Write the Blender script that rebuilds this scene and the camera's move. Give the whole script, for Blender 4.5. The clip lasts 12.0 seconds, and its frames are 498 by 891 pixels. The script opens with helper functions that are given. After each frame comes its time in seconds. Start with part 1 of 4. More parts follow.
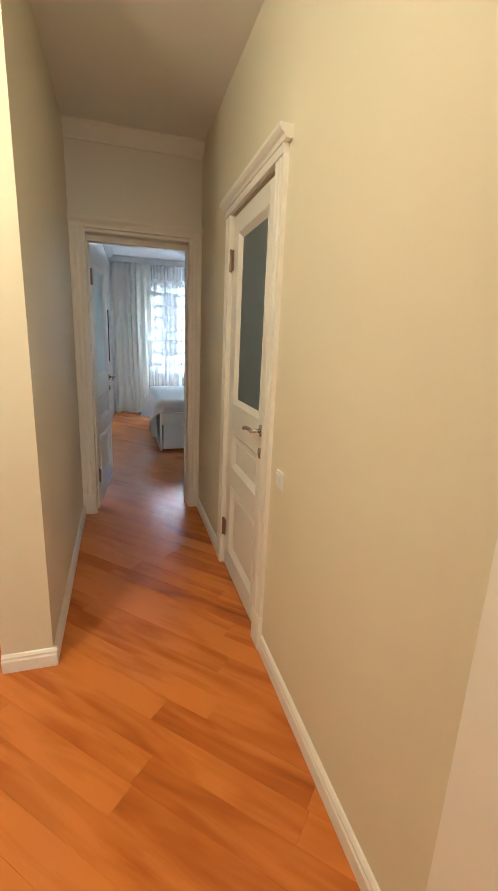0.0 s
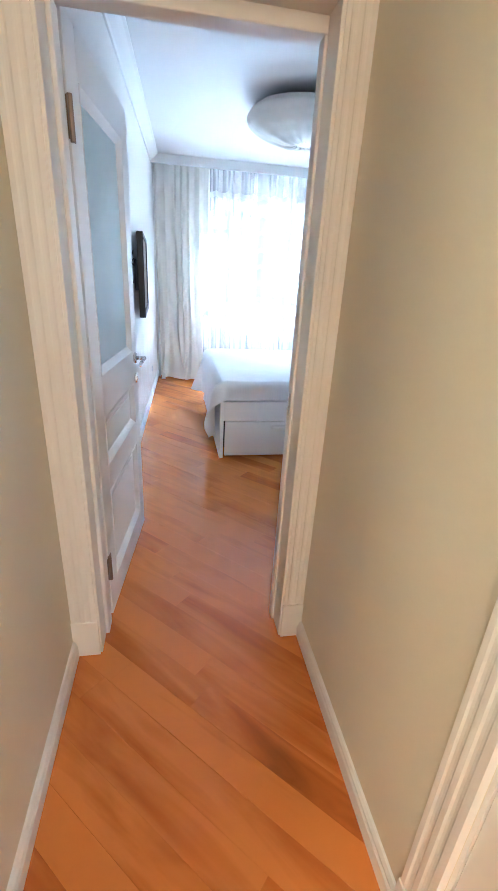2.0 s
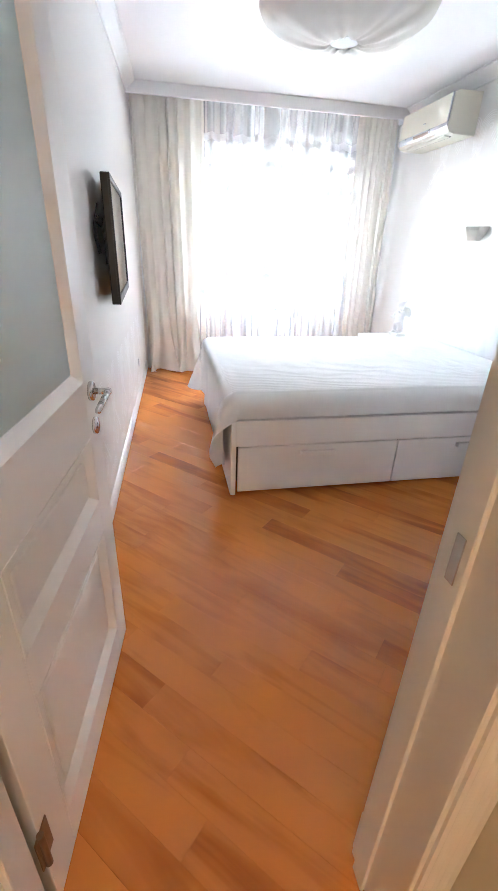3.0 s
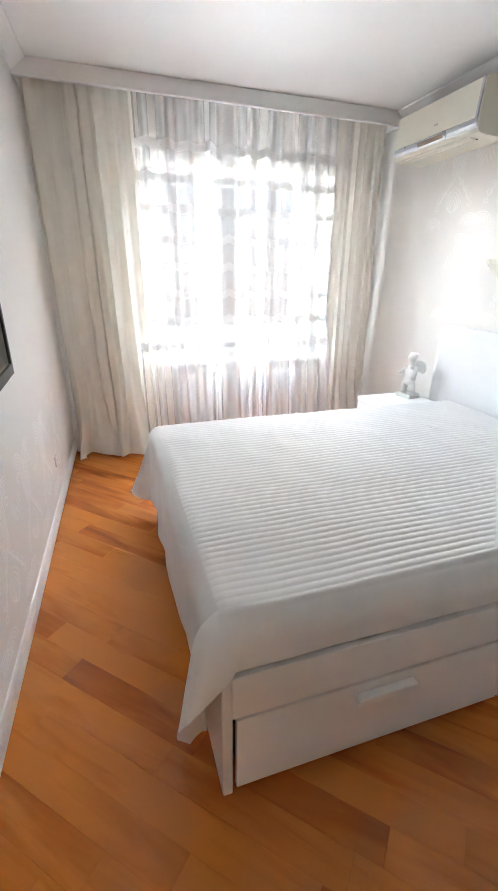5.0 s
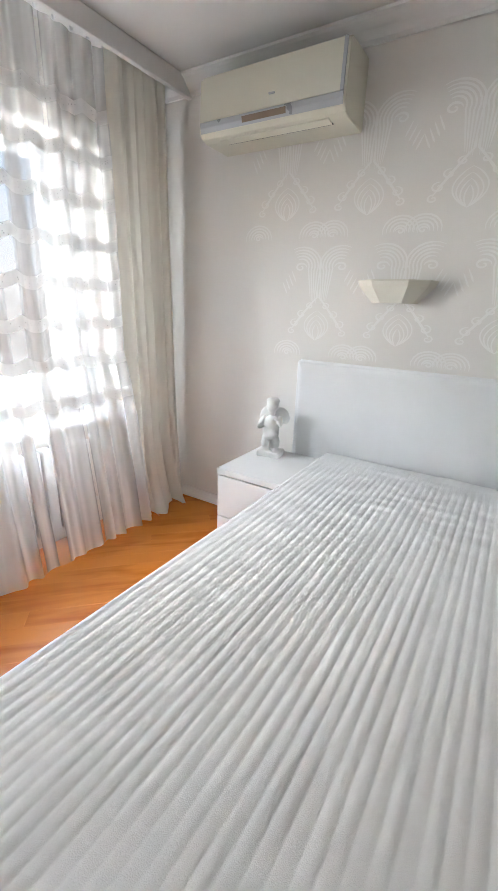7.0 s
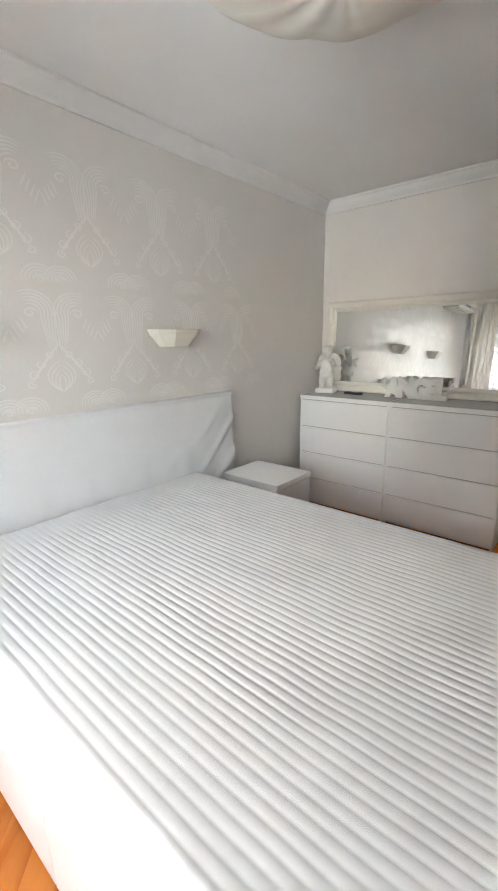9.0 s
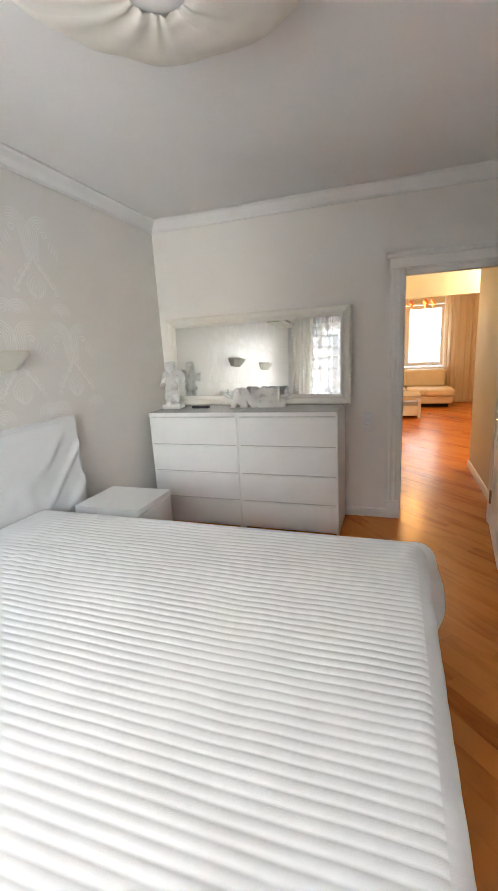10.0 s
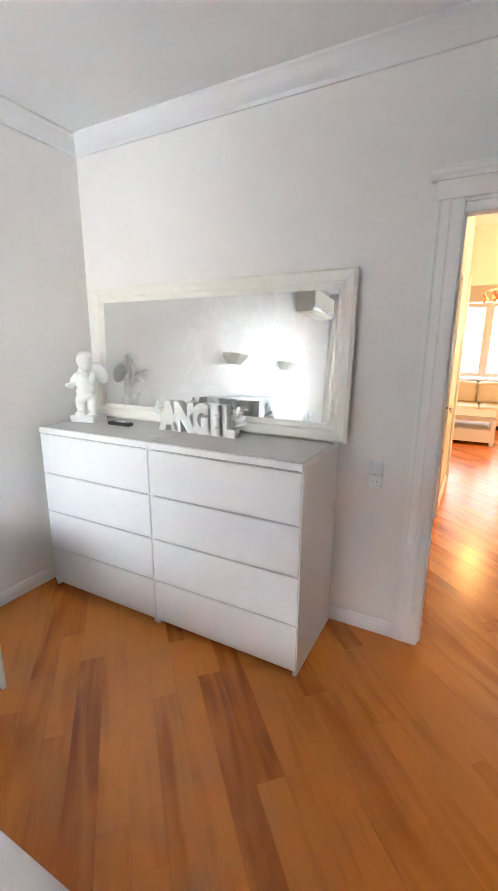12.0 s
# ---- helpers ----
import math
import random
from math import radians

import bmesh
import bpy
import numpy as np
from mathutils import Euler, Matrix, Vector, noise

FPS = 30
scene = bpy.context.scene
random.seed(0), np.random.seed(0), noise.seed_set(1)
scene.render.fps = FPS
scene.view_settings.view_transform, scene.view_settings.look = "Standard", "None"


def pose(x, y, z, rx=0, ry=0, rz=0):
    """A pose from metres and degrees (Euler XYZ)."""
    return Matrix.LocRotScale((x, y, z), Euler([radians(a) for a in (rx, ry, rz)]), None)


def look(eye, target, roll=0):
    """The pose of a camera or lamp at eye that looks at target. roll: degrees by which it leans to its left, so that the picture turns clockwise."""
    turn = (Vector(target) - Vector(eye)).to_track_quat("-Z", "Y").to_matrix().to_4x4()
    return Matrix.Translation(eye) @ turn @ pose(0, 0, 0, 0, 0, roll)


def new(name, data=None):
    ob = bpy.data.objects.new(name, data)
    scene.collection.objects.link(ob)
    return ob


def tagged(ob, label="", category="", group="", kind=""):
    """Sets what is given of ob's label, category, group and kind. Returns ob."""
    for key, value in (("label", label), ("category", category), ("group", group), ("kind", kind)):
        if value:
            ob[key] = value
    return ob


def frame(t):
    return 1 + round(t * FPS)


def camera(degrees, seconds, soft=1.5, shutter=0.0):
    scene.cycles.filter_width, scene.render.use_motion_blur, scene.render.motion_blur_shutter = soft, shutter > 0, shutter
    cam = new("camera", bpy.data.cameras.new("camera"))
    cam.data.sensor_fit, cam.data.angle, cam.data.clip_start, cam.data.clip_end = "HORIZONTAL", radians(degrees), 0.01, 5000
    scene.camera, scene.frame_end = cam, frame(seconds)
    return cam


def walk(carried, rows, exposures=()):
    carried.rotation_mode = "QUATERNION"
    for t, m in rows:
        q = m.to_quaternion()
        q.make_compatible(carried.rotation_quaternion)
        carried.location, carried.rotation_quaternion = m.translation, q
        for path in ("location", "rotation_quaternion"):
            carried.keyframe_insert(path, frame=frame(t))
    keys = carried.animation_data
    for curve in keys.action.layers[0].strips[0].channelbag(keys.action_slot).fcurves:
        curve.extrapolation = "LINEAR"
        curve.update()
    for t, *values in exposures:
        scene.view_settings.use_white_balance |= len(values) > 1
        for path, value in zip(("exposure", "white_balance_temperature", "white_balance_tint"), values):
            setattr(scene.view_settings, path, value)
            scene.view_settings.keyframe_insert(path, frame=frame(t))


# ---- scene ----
cam = camera(61.3, 12.0)
PATH = [
    (0, (0.156, 0.085, 1.341), (0.731, 1.939, 0.861), 2.5),
    (0.5, (0.152, 0.58, 1.343), (0.653, 2.43, 0.77), 2.5),
    (1, (0.176, 1.064, 1.355), (0.668, 2.892, 0.708), 2.9),
    (1.5, (0.233, 1.558, 1.349), (0.624, 3.394, 0.658), 2.7),
    (2, (0.239, 2.047, 1.372), (0.588, 3.87, 0.626), 3.2),
    (2.5, (0.273, 2.528, 1.382), (0.617, 4.323, 0.57), 3.3),
    (3, (0.261, 3.038, 1.342), (0.624, 4.808, 0.484), 2.2),
    (5, (0.412, 4.397, 1.437), (0.988, 6.158, 0.683), 0.8),
    (5.5, (0.376, 4.792, 1.439), (0.788, 6.624, 0.749), 2.0),
    (6, (0.483, 5.111, 1.43), (1.249, 6.857, 0.825), 1.9),
    (6.5, (0.503, 5.514, 1.396), (1.744, 6.962, 0.793), 1.9),
    (8.3, (0.598, 6.801, 1.448), (2.409, 6.168, 0.884), 0.7),
    (8.5, (0.628, 6.878, 1.424), (2.33, 5.971, 0.895), -0.1),
    (9, (0.658, 7.073, 1.477), (1.916, 5.597, 0.987), -0.9),
    (9.5, (0.691, 7.181, 1.474), (1.553, 5.433, 1.026), -2.2),
    (10, (0.718, 7.078, 1.479), (1.362, 5.237, 1.036), -3.2),
    (10.5, (0.711, 6.841, 1.496), (1.247, 4.96, 1.078), -3.0),
    (11, (0.559, 6.452, 1.474), (1.287, 4.637, 1.054), -1.5),
    (11.5, (0.518, 5.998, 1.449), (1.398, 4.251, 1.029), 0.8),
    (12, (0.536, 5.481, 1.45), (1.453, 3.765, 0.99), 0.3),
]
EXPOSURES = [
    (0.0, 3.45, 5050, -1), (0.5, 3.9, 4500, -3), (1.0, 4.25, 4300, -2), (2.0, 4.7, 4600, 2), (2.5, 4.78, 4950, 6), (3.0, 4.6, 5700, 9),
    (5.0, 3.92, 6250, 10), (5.5, 3.75, 6400, 10), (6.0, 3.52, 6400, 10), (6.5, 3.3, 6350, 10), (8.5, 3.52, 6550, 10), (9.5, 3.65, 6550, 10),
    (10.5, 4.0, 6400, 10), (12.0, 4.5, 6000, 10),
]

walk(cam, [(t, look(eye, target, roll)) for t, eye, target, roll in PATH], EXPOSURES)

# ---- light ----
world = bpy.data.worlds.new("sky")
scene.world = world
world.use_nodes = True
wn = world.node_tree
sky = wn.nodes.new("ShaderNodeTexSky")
sky.sky_type, sky.sun_disc = "NISHITA", False
sky.sun_elevation, sky.sun_rotation = radians(20), radians(12)
wn.links.new(sky.outputs[0], wn.nodes["Background"].inputs[0])
wn.nodes["Background"].inputs[1].default_value = 0.15


def area_lamp(name, m, w, h, watts, colour):
    d = bpy.data.lights.new(name, "AREA")
    d.shape, d.size, d.size_y, d.energy, d.color = "RECTANGLE", w, h, watts, colour
    ob = new(name, d)
    ob.matrix_world = m
    return ob


def bulb(name, place, watts, colour, radius):
    d = bpy.data.lights.new(name, "POINT")
    d.energy, d.color, d.shadow_soft_size = watts, colour, radius
    ob = new(name, d)
    ob.location = place
    return ob


# wide overcast light before the bedroom window, daylight in the living room's window, the lit chandelier, and an unseen
# fill light added in the hall
sun = new("sun", bpy.data.lights.new("sun", "SUN"))
sun.data.energy, sun.data.angle, sun.data.color = 5.0, radians(108), (0.91, 0.965, 1.0)
sun.matrix_world = look((0, 0, 0), (-math.sin(radians(12)), -math.cos(radians(12)), -math.tan(radians(20))))
area_lamp("living_daylight", pose(0.9, -4.27, 1.58, 90, 0, 0), 2.5, 1.4, 1.7, (1.0, 0.84, 0.62))
bulb("chandelier_light", (0.3, -1.7, 2.0), 3.3, (1.0, 0.50, 0.12), 0.12)
# fill light added to brighten the corridor, out of view
bulb("hall_fill_light", (-0.75, 0.95, 2.35), 4.4, (1.0, 0.75, 0.43), 0.1)

# ---- materials ----


def material(name, colour, rough=0.5, metal=0.0, vary=0.06, scale=6.0, fine=90.0, bump=0.05, bump_dist=0.002, coat=0.0):
    m = bpy.data.materials.new(name)
    m.use_nodes = True
    nt = m.node_tree
    p = nt.nodes["Principled BSDF"]
    geo = nt.nodes.new("ShaderNodeNewGeometry")
    big = nt.nodes.new("ShaderNodeTexNoise")
    big.inputs["Scale"].default_value, big.inputs["Detail"].default_value = scale, 4
    small = nt.nodes.new("ShaderNodeTexNoise")
    small.inputs["Scale"].default_value, small.inputs["Detail"].default_value = fine, 3
    for n in (big, small):
        nt.links.new(geo.outputs["Position"], n.inputs["Vector"])
    add = nt.nodes.new("ShaderNodeMath")
    add.operation = "MULTIPLY_ADD"
    nt.links.new(small.outputs[0], add.inputs[0])
    add.inputs[1].default_value = 0.35
    nt.links.new(big.outputs[0], add.inputs[2])
    ramp = nt.nodes.new("ShaderNodeMapRange")
    ramp.inputs[1].default_value, ramp.inputs[2].default_value = 0.4, 0.95
    ramp.inputs[3].default_value, ramp.inputs[4].default_value = 1 - vary, 1 + vary
    nt.links.new(add.outputs[0], ramp.inputs[0])
    mul = nt.nodes.new("ShaderNodeVectorMath")
    mul.operation = "SCALE"
    mul.inputs[0].default_value = colour
    nt.links.new(ramp.outputs[0], mul.inputs["Scale"])
    nt.links.new(mul.outputs[0], p.inputs["Base Color"])
    rr = nt.nodes.new("ShaderNodeMapRange")
    rr.inputs[1].default_value, rr.inputs[2].default_value = 0.3, 0.7
    rr.inputs[3].default_value, rr.inputs[4].default_value = rough * 0.85, min(1, rough * 1.15)
    nt.links.new(big.outputs[0], rr.inputs[0])
    nt.links.new(rr.outputs[0], p.inputs["Roughness"])
    p.inputs["Metallic"].default_value = metal
    p.inputs["Coat Weight"].default_value = coat
    if bump:
        b = nt.nodes.new("ShaderNodeBump")
        b.inputs["Strength"].default_value, b.inputs["Distance"].default_value = bump, bump_dist
        nt.links.new(small.outputs[0], b.inputs["Height"])
        nt.links.new(b.outputs[0], p.inputs["Normal"])
    return m


M_PAPER = material("bedroom_wallpaper", (0.81, 0.78, 0.74), 0.55, vary=0.03, scale=1.2, fine=240, bump=0.25, bump_dist=0.001)
M_DAMASK = material("damask_relief", (0.875, 0.855, 0.825), 0.34, 0.12, vary=0.03, fine=300, bump=0.0)
M_HALL = material("cream_wall_paint", (0.72, 0.67, 0.54), 0.6, vary=0.03, scale=1.3, fine=160, bump=0.2, bump_dist=0.001)
M_CEIL = material("ceiling_paint", (0.84, 0.83, 0.815), 0.7, vary=0.02, scale=1.5, bump=0.08)
M_TRIM = material("white_lacquered_wood", (0.82, 0.805, 0.775), 0.4, vary=0.015, scale=3, bump=0.0)
M_CREAM = material("cream_lacquer", (0.80, 0.775, 0.70), 0.38, vary=0.015, scale=3, bump=0.0)
M_WHITE = material("white_foil_board", (0.85, 0.85, 0.845), 0.37, vary=0.015, scale=5, fine=180, bump=0.05, bump_dist=0.0006)
M_GLOSS = material("white_glass_top", (0.66, 0.65, 0.64), 0.04, vary=0.02, bump=0.0)
# grey that paints the shade into the gaps between drawer fronts
M_GAP_SHADE = material("gap_shade_grey", (0.5, 0.49, 0.48), 0.7)
M_HUB = material("hub_plate_paint", (0.66, 0.66, 0.63), 0.5)
# near-black: painted shade in bed and sofa gaps; also screed and mirror backing
M_SHADOW = material("gap_shade_and_backing", (0.03, 0.03, 0.03), 0.8)
M_QUILT = material("quilted_cotton", (0.80, 0.80, 0.80), 0.85, vary=0.03, scale=9, fine=500, bump=0.3, bump_dist=0.0015)
M_COVER = material("headboard_cotton", (0.82, 0.82, 0.82), 0.9, vary=0.02, scale=5, fine=600, bump=0.25, bump_dist=0.001)
M_PLASTER = material("white_plaster", (0.78, 0.77, 0.74), 0.55, vary=0.05, scale=25, fine=140, bump=0.15)
M_SCONCE = material("cream_plaster", (0.74, 0.70, 0.61), 0.5, vary=0.03, scale=12)
M_AC = material("cream_plastic", (0.72, 0.69, 0.58), 0.4, vary=0.02, scale=4, bump=0.03)
M_SILVER = material("silver_plastic", (0.46, 0.47, 0.49), 0.32, 0.4, vary=0.03)
M_CHROME = material("satin_chrome", (0.62, 0.61, 0.59), 0.22, 1.0, vary=0.04, bump=0.0)
M_BRONZE = material("brushed_hinge_metal", (0.26, 0.19, 0.14), 0.42, 0.85, vary=0.08)
M_BLACK = material("black_plastic", (0.02, 0.02, 0.022), 0.4, vary=0.1)
M_SCREEN = material("dark_tv_screen", (0.025, 0.025, 0.028), 0.06, vary=0.05, bump=0.0)
M_PVC = material("white_pvc", (0.80, 0.81, 0.82), 0.4, vary=0.02)
M_LEATHER = material("cream_leather", (0.74, 0.66, 0.52), 0.45, vary=0.05, scale=8, fine=220, bump=0.2)
M_SHADE = material("lampshade_fabric", (0.78, 0.75, 0.68), 0.75, vary=0.05, scale=7, fine=350, bump=0.25, bump_dist=0.001)
M_CRYSTAL = material("coloured_glass_drops", (0.85, 0.35, 0.22), 0.1, vary=0.3, scale=20, bump=0.0)


def glass(name, colour, rough):
    m = bpy.data.materials.new(name)
    m.use_nodes = True
    p = m.node_tree.nodes["Principled BSDF"]
    p.inputs["Base Color"].default_value = (*colour, 1)
    p.inputs["Roughness"].default_value, p.inputs["Transmission Weight"].default_value, p.inputs["IOR"].default_value = rough, 1.0, 1.3
    return m


def frosted(name, colour, behind, share):
    m = bpy.data.materials.new(name)
    m.use_nodes = True
    nt = m.node_tree
    p = nt.nodes["Principled BSDF"]
    p.inputs["Base Color"].default_value, p.inputs["Roughness"].default_value = (*colour, 1), 0.36
    tr, mx = nt.nodes.new("ShaderNodeBsdfTranslucent"), nt.nodes.new("ShaderNodeMixShader")
    tr.inputs["Color"].default_value = (*behind, 1)
    mx.inputs[0].default_value = share
    nt.links.new(p.outputs[0], mx.inputs[1])
    nt.links.new(tr.outputs[0], mx.inputs[2])
    nt.links.new(mx.outputs[0], nt.nodes["Material Output"].inputs["Surface"])
    return m


# one frosted glass, two tones: the darker copy paints in the unlit room behind
M_FROST = frosted("pale_frosted_glass", (0.84, 0.93, 0.94), (0.93, 1.0, 1.0), 0.55)
M_FROST_UNLIT = frosted("frosted_glass_unlit_room", (0.22, 0.26, 0.30), (0.7, 0.8, 0.85), 0.4)
M_PANE = glass("window_glass", (1.0, 1.0, 1.0), 0.0)
M_PANE.node_tree.nodes["Principled BSDF"].inputs["IOR"].default_value = 1.05
M_MIRROR = bpy.data.materials.new("mirror_silver")
M_MIRROR.use_nodes = True
_p = M_MIRROR.node_tree.nodes["Principled BSDF"]
_p.inputs["Base Color"].default_value, _p.inputs["Metallic"].default_value, _p.inputs["Roughness"].default_value = (0.86, 0.87, 0.86, 1), 1, 0.015


def wood():
    m = bpy.data.materials.new("oiled_parquet")
    m.use_nodes = True
    nt = m.node_tree
    p = nt.nodes["Principled BSDF"]
    geo, info = nt.nodes.new("ShaderNodeNewGeometry"), nt.nodes.new("ShaderNodeObjectInfo")
    rnd = nt.nodes.new("ShaderNodeMath")
    rnd.operation = "ADD"
    nt.links.new(info.outputs["Random"], rnd.inputs[0])
    nt.links.new(geo.outputs["Random Per Island"], rnd.inputs[1])
    off = nt.nodes.new("ShaderNodeVectorMath")
    off.operation = "SCALE"
    off.inputs[0].default_value = (7.0, 13.0, 5.0)
    nt.links.new(rnd.outputs[0], off.inputs["Scale"])
    turn = nt.nodes.new("ShaderNodeVectorRotate")
    turn.rotation_type = "Z_AXIS"
    turn.inputs["Angle"].default_value = radians(45)
    nt.links.new(geo.outputs["Position"], turn.inputs["Vector"])
    add = nt.nodes.new("ShaderNodeVectorMath")
    nt.links.new(turn.outputs[0], add.inputs[0])
    nt.links.new(off.outputs[0], add.inputs[1])
    st = nt.nodes.new("ShaderNodeVectorMath")
    st.operation = "MULTIPLY"
    st.inputs[1].default_value = (1.4, 10.0, 1.0)
    nt.links.new(add.outputs[0], st.inputs[0])
    grain = nt.nodes.new("ShaderNodeTexNoise")
    grain.inputs["Scale"].default_value, grain.inputs["Detail"].default_value, grain.inputs["Distortion"].default_value = 1.3, 3.5, 0.8
    nt.links.new(st.outputs[0], grain.inputs["Vector"])
    cloud = nt.nodes.new("ShaderNodeTexNoise")
    cloud.inputs["Scale"].default_value = 2.6
    nt.links.new(add.outputs[0], cloud.inputs["Vector"])
    mixv = nt.nodes.new("ShaderNodeMath")
    mixv.operation = "MULTIPLY_ADD"
    mixv.inputs[1].default_value = 0.42
    nt.links.new(cloud.outputs[0], mixv.inputs[0])
    nt.links.new(grain.outputs[0], mixv.inputs[2])
    frac = nt.nodes.new("ShaderNodeMath")
    frac.operation = "FRACT"
    nt.links.new(rnd.outputs[0], frac.inputs[0])
    mix2 = nt.nodes.new("ShaderNodeMath")
    mix2.operation = "MULTIPLY_ADD"
    mix2.inputs[1].default_value = 0.42
    nt.links.new(frac.outputs[0], mix2.inputs[0])
    nt.links.new(mixv.outputs[0], mix2.inputs[2])
    ramp = nt.nodes.new("ShaderNodeValToRGB")
    e = ramp.color_ramp.elements
    e[0].position, e[0].color = 0.42, (0.25, 0.066, 0.010, 1)
    e[1].position, e[1].color = 1.3 / 1.3, (0.66, 0.22, 0.034, 1)
    mid = e.new(0.7)
    mid.color = (0.49, 0.136, 0.016, 1)
    nt.links.new(mix2.outputs[0], ramp.inputs[0])
    nt.links.new(ramp.outputs[0], p.inputs["Base Color"])
    rr = nt.nodes.new("ShaderNodeMapRange")
    rr.inputs[3].default_value, rr.inputs[4].default_value = 0.2, 0.29
    nt.links.new(cloud.outputs[0], rr.inputs[0])
    nt.links.new(rr.outputs[0], p.inputs["Roughness"])
    p.inputs["Specular IOR Level"].default_value = 0.5
    b = nt.nodes.new("ShaderNodeBump")
    b.inputs["Strength"].default_value, b.inputs["Distance"].default_value = 0.12, 0.001
    nt.links.new(grain.outputs[0], b.inputs["Height"])
    nt.links.new(b.outputs[0], p.inputs["Normal"])
    return m


M_WOOD = wood()


def cloth(name, colour, clear, through_part, rows=False):
    """Curtain cloth: part of the light goes straight on, part is scattered through, part is thrown back."""
    m = bpy.data.materials.new(name)
    m.use_nodes = True
    nt = m.node_tree
    nt.nodes.remove(nt.nodes["Principled BSDF"])
    out = nt.nodes["Material Output"]
    dif, tra, cle = nt.nodes.new("ShaderNodeBsdfDiffuse"), nt.nodes.new("ShaderNodeBsdfTranslucent"), nt.nodes.new("ShaderNodeBsdfTransparent")
    geo = nt.nodes.new("ShaderNodeNewGeometry")
    weave = nt.nodes.new("ShaderNodeTexNoise")
    weave.inputs["Scale"].default_value, weave.inputs["Detail"].default_value = 40, 5
    st = nt.nodes.new("ShaderNodeVectorMath")
    st.operation = "MULTIPLY"
    st.inputs[1].default_value = (1, 1, 0.08)
    nt.links.new(geo.outputs["Position"], st.inputs[0])
    nt.links.new(st.outputs[0], weave.inputs["Vector"])
    col = nt.nodes.new("ShaderNodeMapRange")
    col.inputs[3].default_value, col.inputs[4].default_value = (0.9, 1.08) if rows else (0.97, 1.03)
    nt.links.new(weave.outputs[0], col.inputs[0])
    mul = nt.nodes.new("ShaderNodeVectorMath")
    mul.operation = "SCALE"
    mul.inputs[0].default_value = colour
    nt.links.new(col.outputs[0], mul.inputs["Scale"])
    for n in (dif, tra):
        nt.links.new(mul.outputs[0], n.inputs["Color"])
    body, whole = nt.nodes.new("ShaderNodeMixShader"), nt.nodes.new("ShaderNodeMixShader")
    body.inputs[0].default_value = through_part
    nt.links.new(dif.outputs[0], body.inputs[1])
    nt.links.new(tra.outputs[0], body.inputs[2])
    nt.links.new(body.outputs[0], whole.inputs[1])
    nt.links.new(cle.outputs[0], whole.inputs[2])
    whole.inputs[0].default_value = clear
    if rows:
        # embroidered rows: scallops of denser thread, by the cloth's own width (u) and height (v)
        uv = nt.nodes.new("ShaderNodeUVMap")
        sep = nt.nodes.new("ShaderNodeSeparateXYZ")
        nt.links.new(uv.outputs[0], sep.inputs[0])

        def math_node(op, a, b=None):
            n = nt.nodes.new("ShaderNodeMath")
            n.operation = op
            for i, v in enumerate((a, b)):
                if v is None:
                    continue
                if isinstance(v, (int, float)):
                    n.inputs[i].default_value = v
                else:
                    nt.links.new(v, n.inputs[i])
            return n.outputs[0]
        wob = math_node("MULTIPLY", math_node("ABSOLUTE", math_node("SINE", math_node("MULTIPLY", sep.outputs[0], 14.0))), 0.028)
        v = math_node("FRACT", math_node("DIVIDE", math_node("ADD", sep.outputs[1], wob), 0.2))
        band = math_node("LESS_THAN", math_node("ABSOLUTE", math_node("SUBTRACT", v, 0.5)), 0.15)
        lace = nt.nodes.new("ShaderNodeTexVoronoi")
        lace.inputs["Scale"].default_value = 60
        nt.links.new(uv.outputs[0], lace.inputs["Vector"])
        hole = math_node("GREATER_THAN", lace.outputs["Distance"], 0.16)
        area = math_node("MULTIPLY", math_node("LESS_THAN", sep.outputs[1], 2.36), math_node("GREATER_THAN", sep.outputs[1], 0.78))
        dense = math_node("MULTIPLY", math_node("MULTIPLY", band, hole), area)
        # gathers: where the cloth bunches, several layers of thread lie over one another
        gather = nt.nodes.new("ShaderNodeTexNoise")
        gather.noise_dimensions = "1D"
        gather.inputs["Scale"].default_value, gather.inputs["Detail"].default_value = 5, 1.5
        nt.links.new(sep.outputs[0], gather.inputs["W"])
        loose = nt.nodes.new("ShaderNodeMapRange")
        loose.inputs[1].default_value, loose.inputs[2].default_value = 0.38, 0.6
        nt.links.new(gather.outputs[0], loose.inputs[0])
        open_part = math_node("MULTIPLY", math_node("SUBTRACT", 1.0, math_node("MULTIPLY", dense, 0.8)), math_node("MAXIMUM", loose.outputs[0], 0.25))
        nt.links.new(math_node("MULTIPLY", open_part, clear), whole.inputs[0])
        nt.links.new(math_node("ADD", math_node("MULTIPLY", dense, 0.016), through_part), body.inputs[0])
    nt.links.new(whole.outputs[0], out.inputs["Surface"])
    return m


M_SHEER = cloth("sheer_voile", (0.86, 0.85, 0.845), 0.74, 0.003, rows=True)
M_DRAPE = cloth("satin_drape", (0.86, 0.825, 0.75), 0.0, 0.34)
M_LINEN = cloth("living_room_drape", (0.90, 0.82, 0.70), 0.0, 0.4)


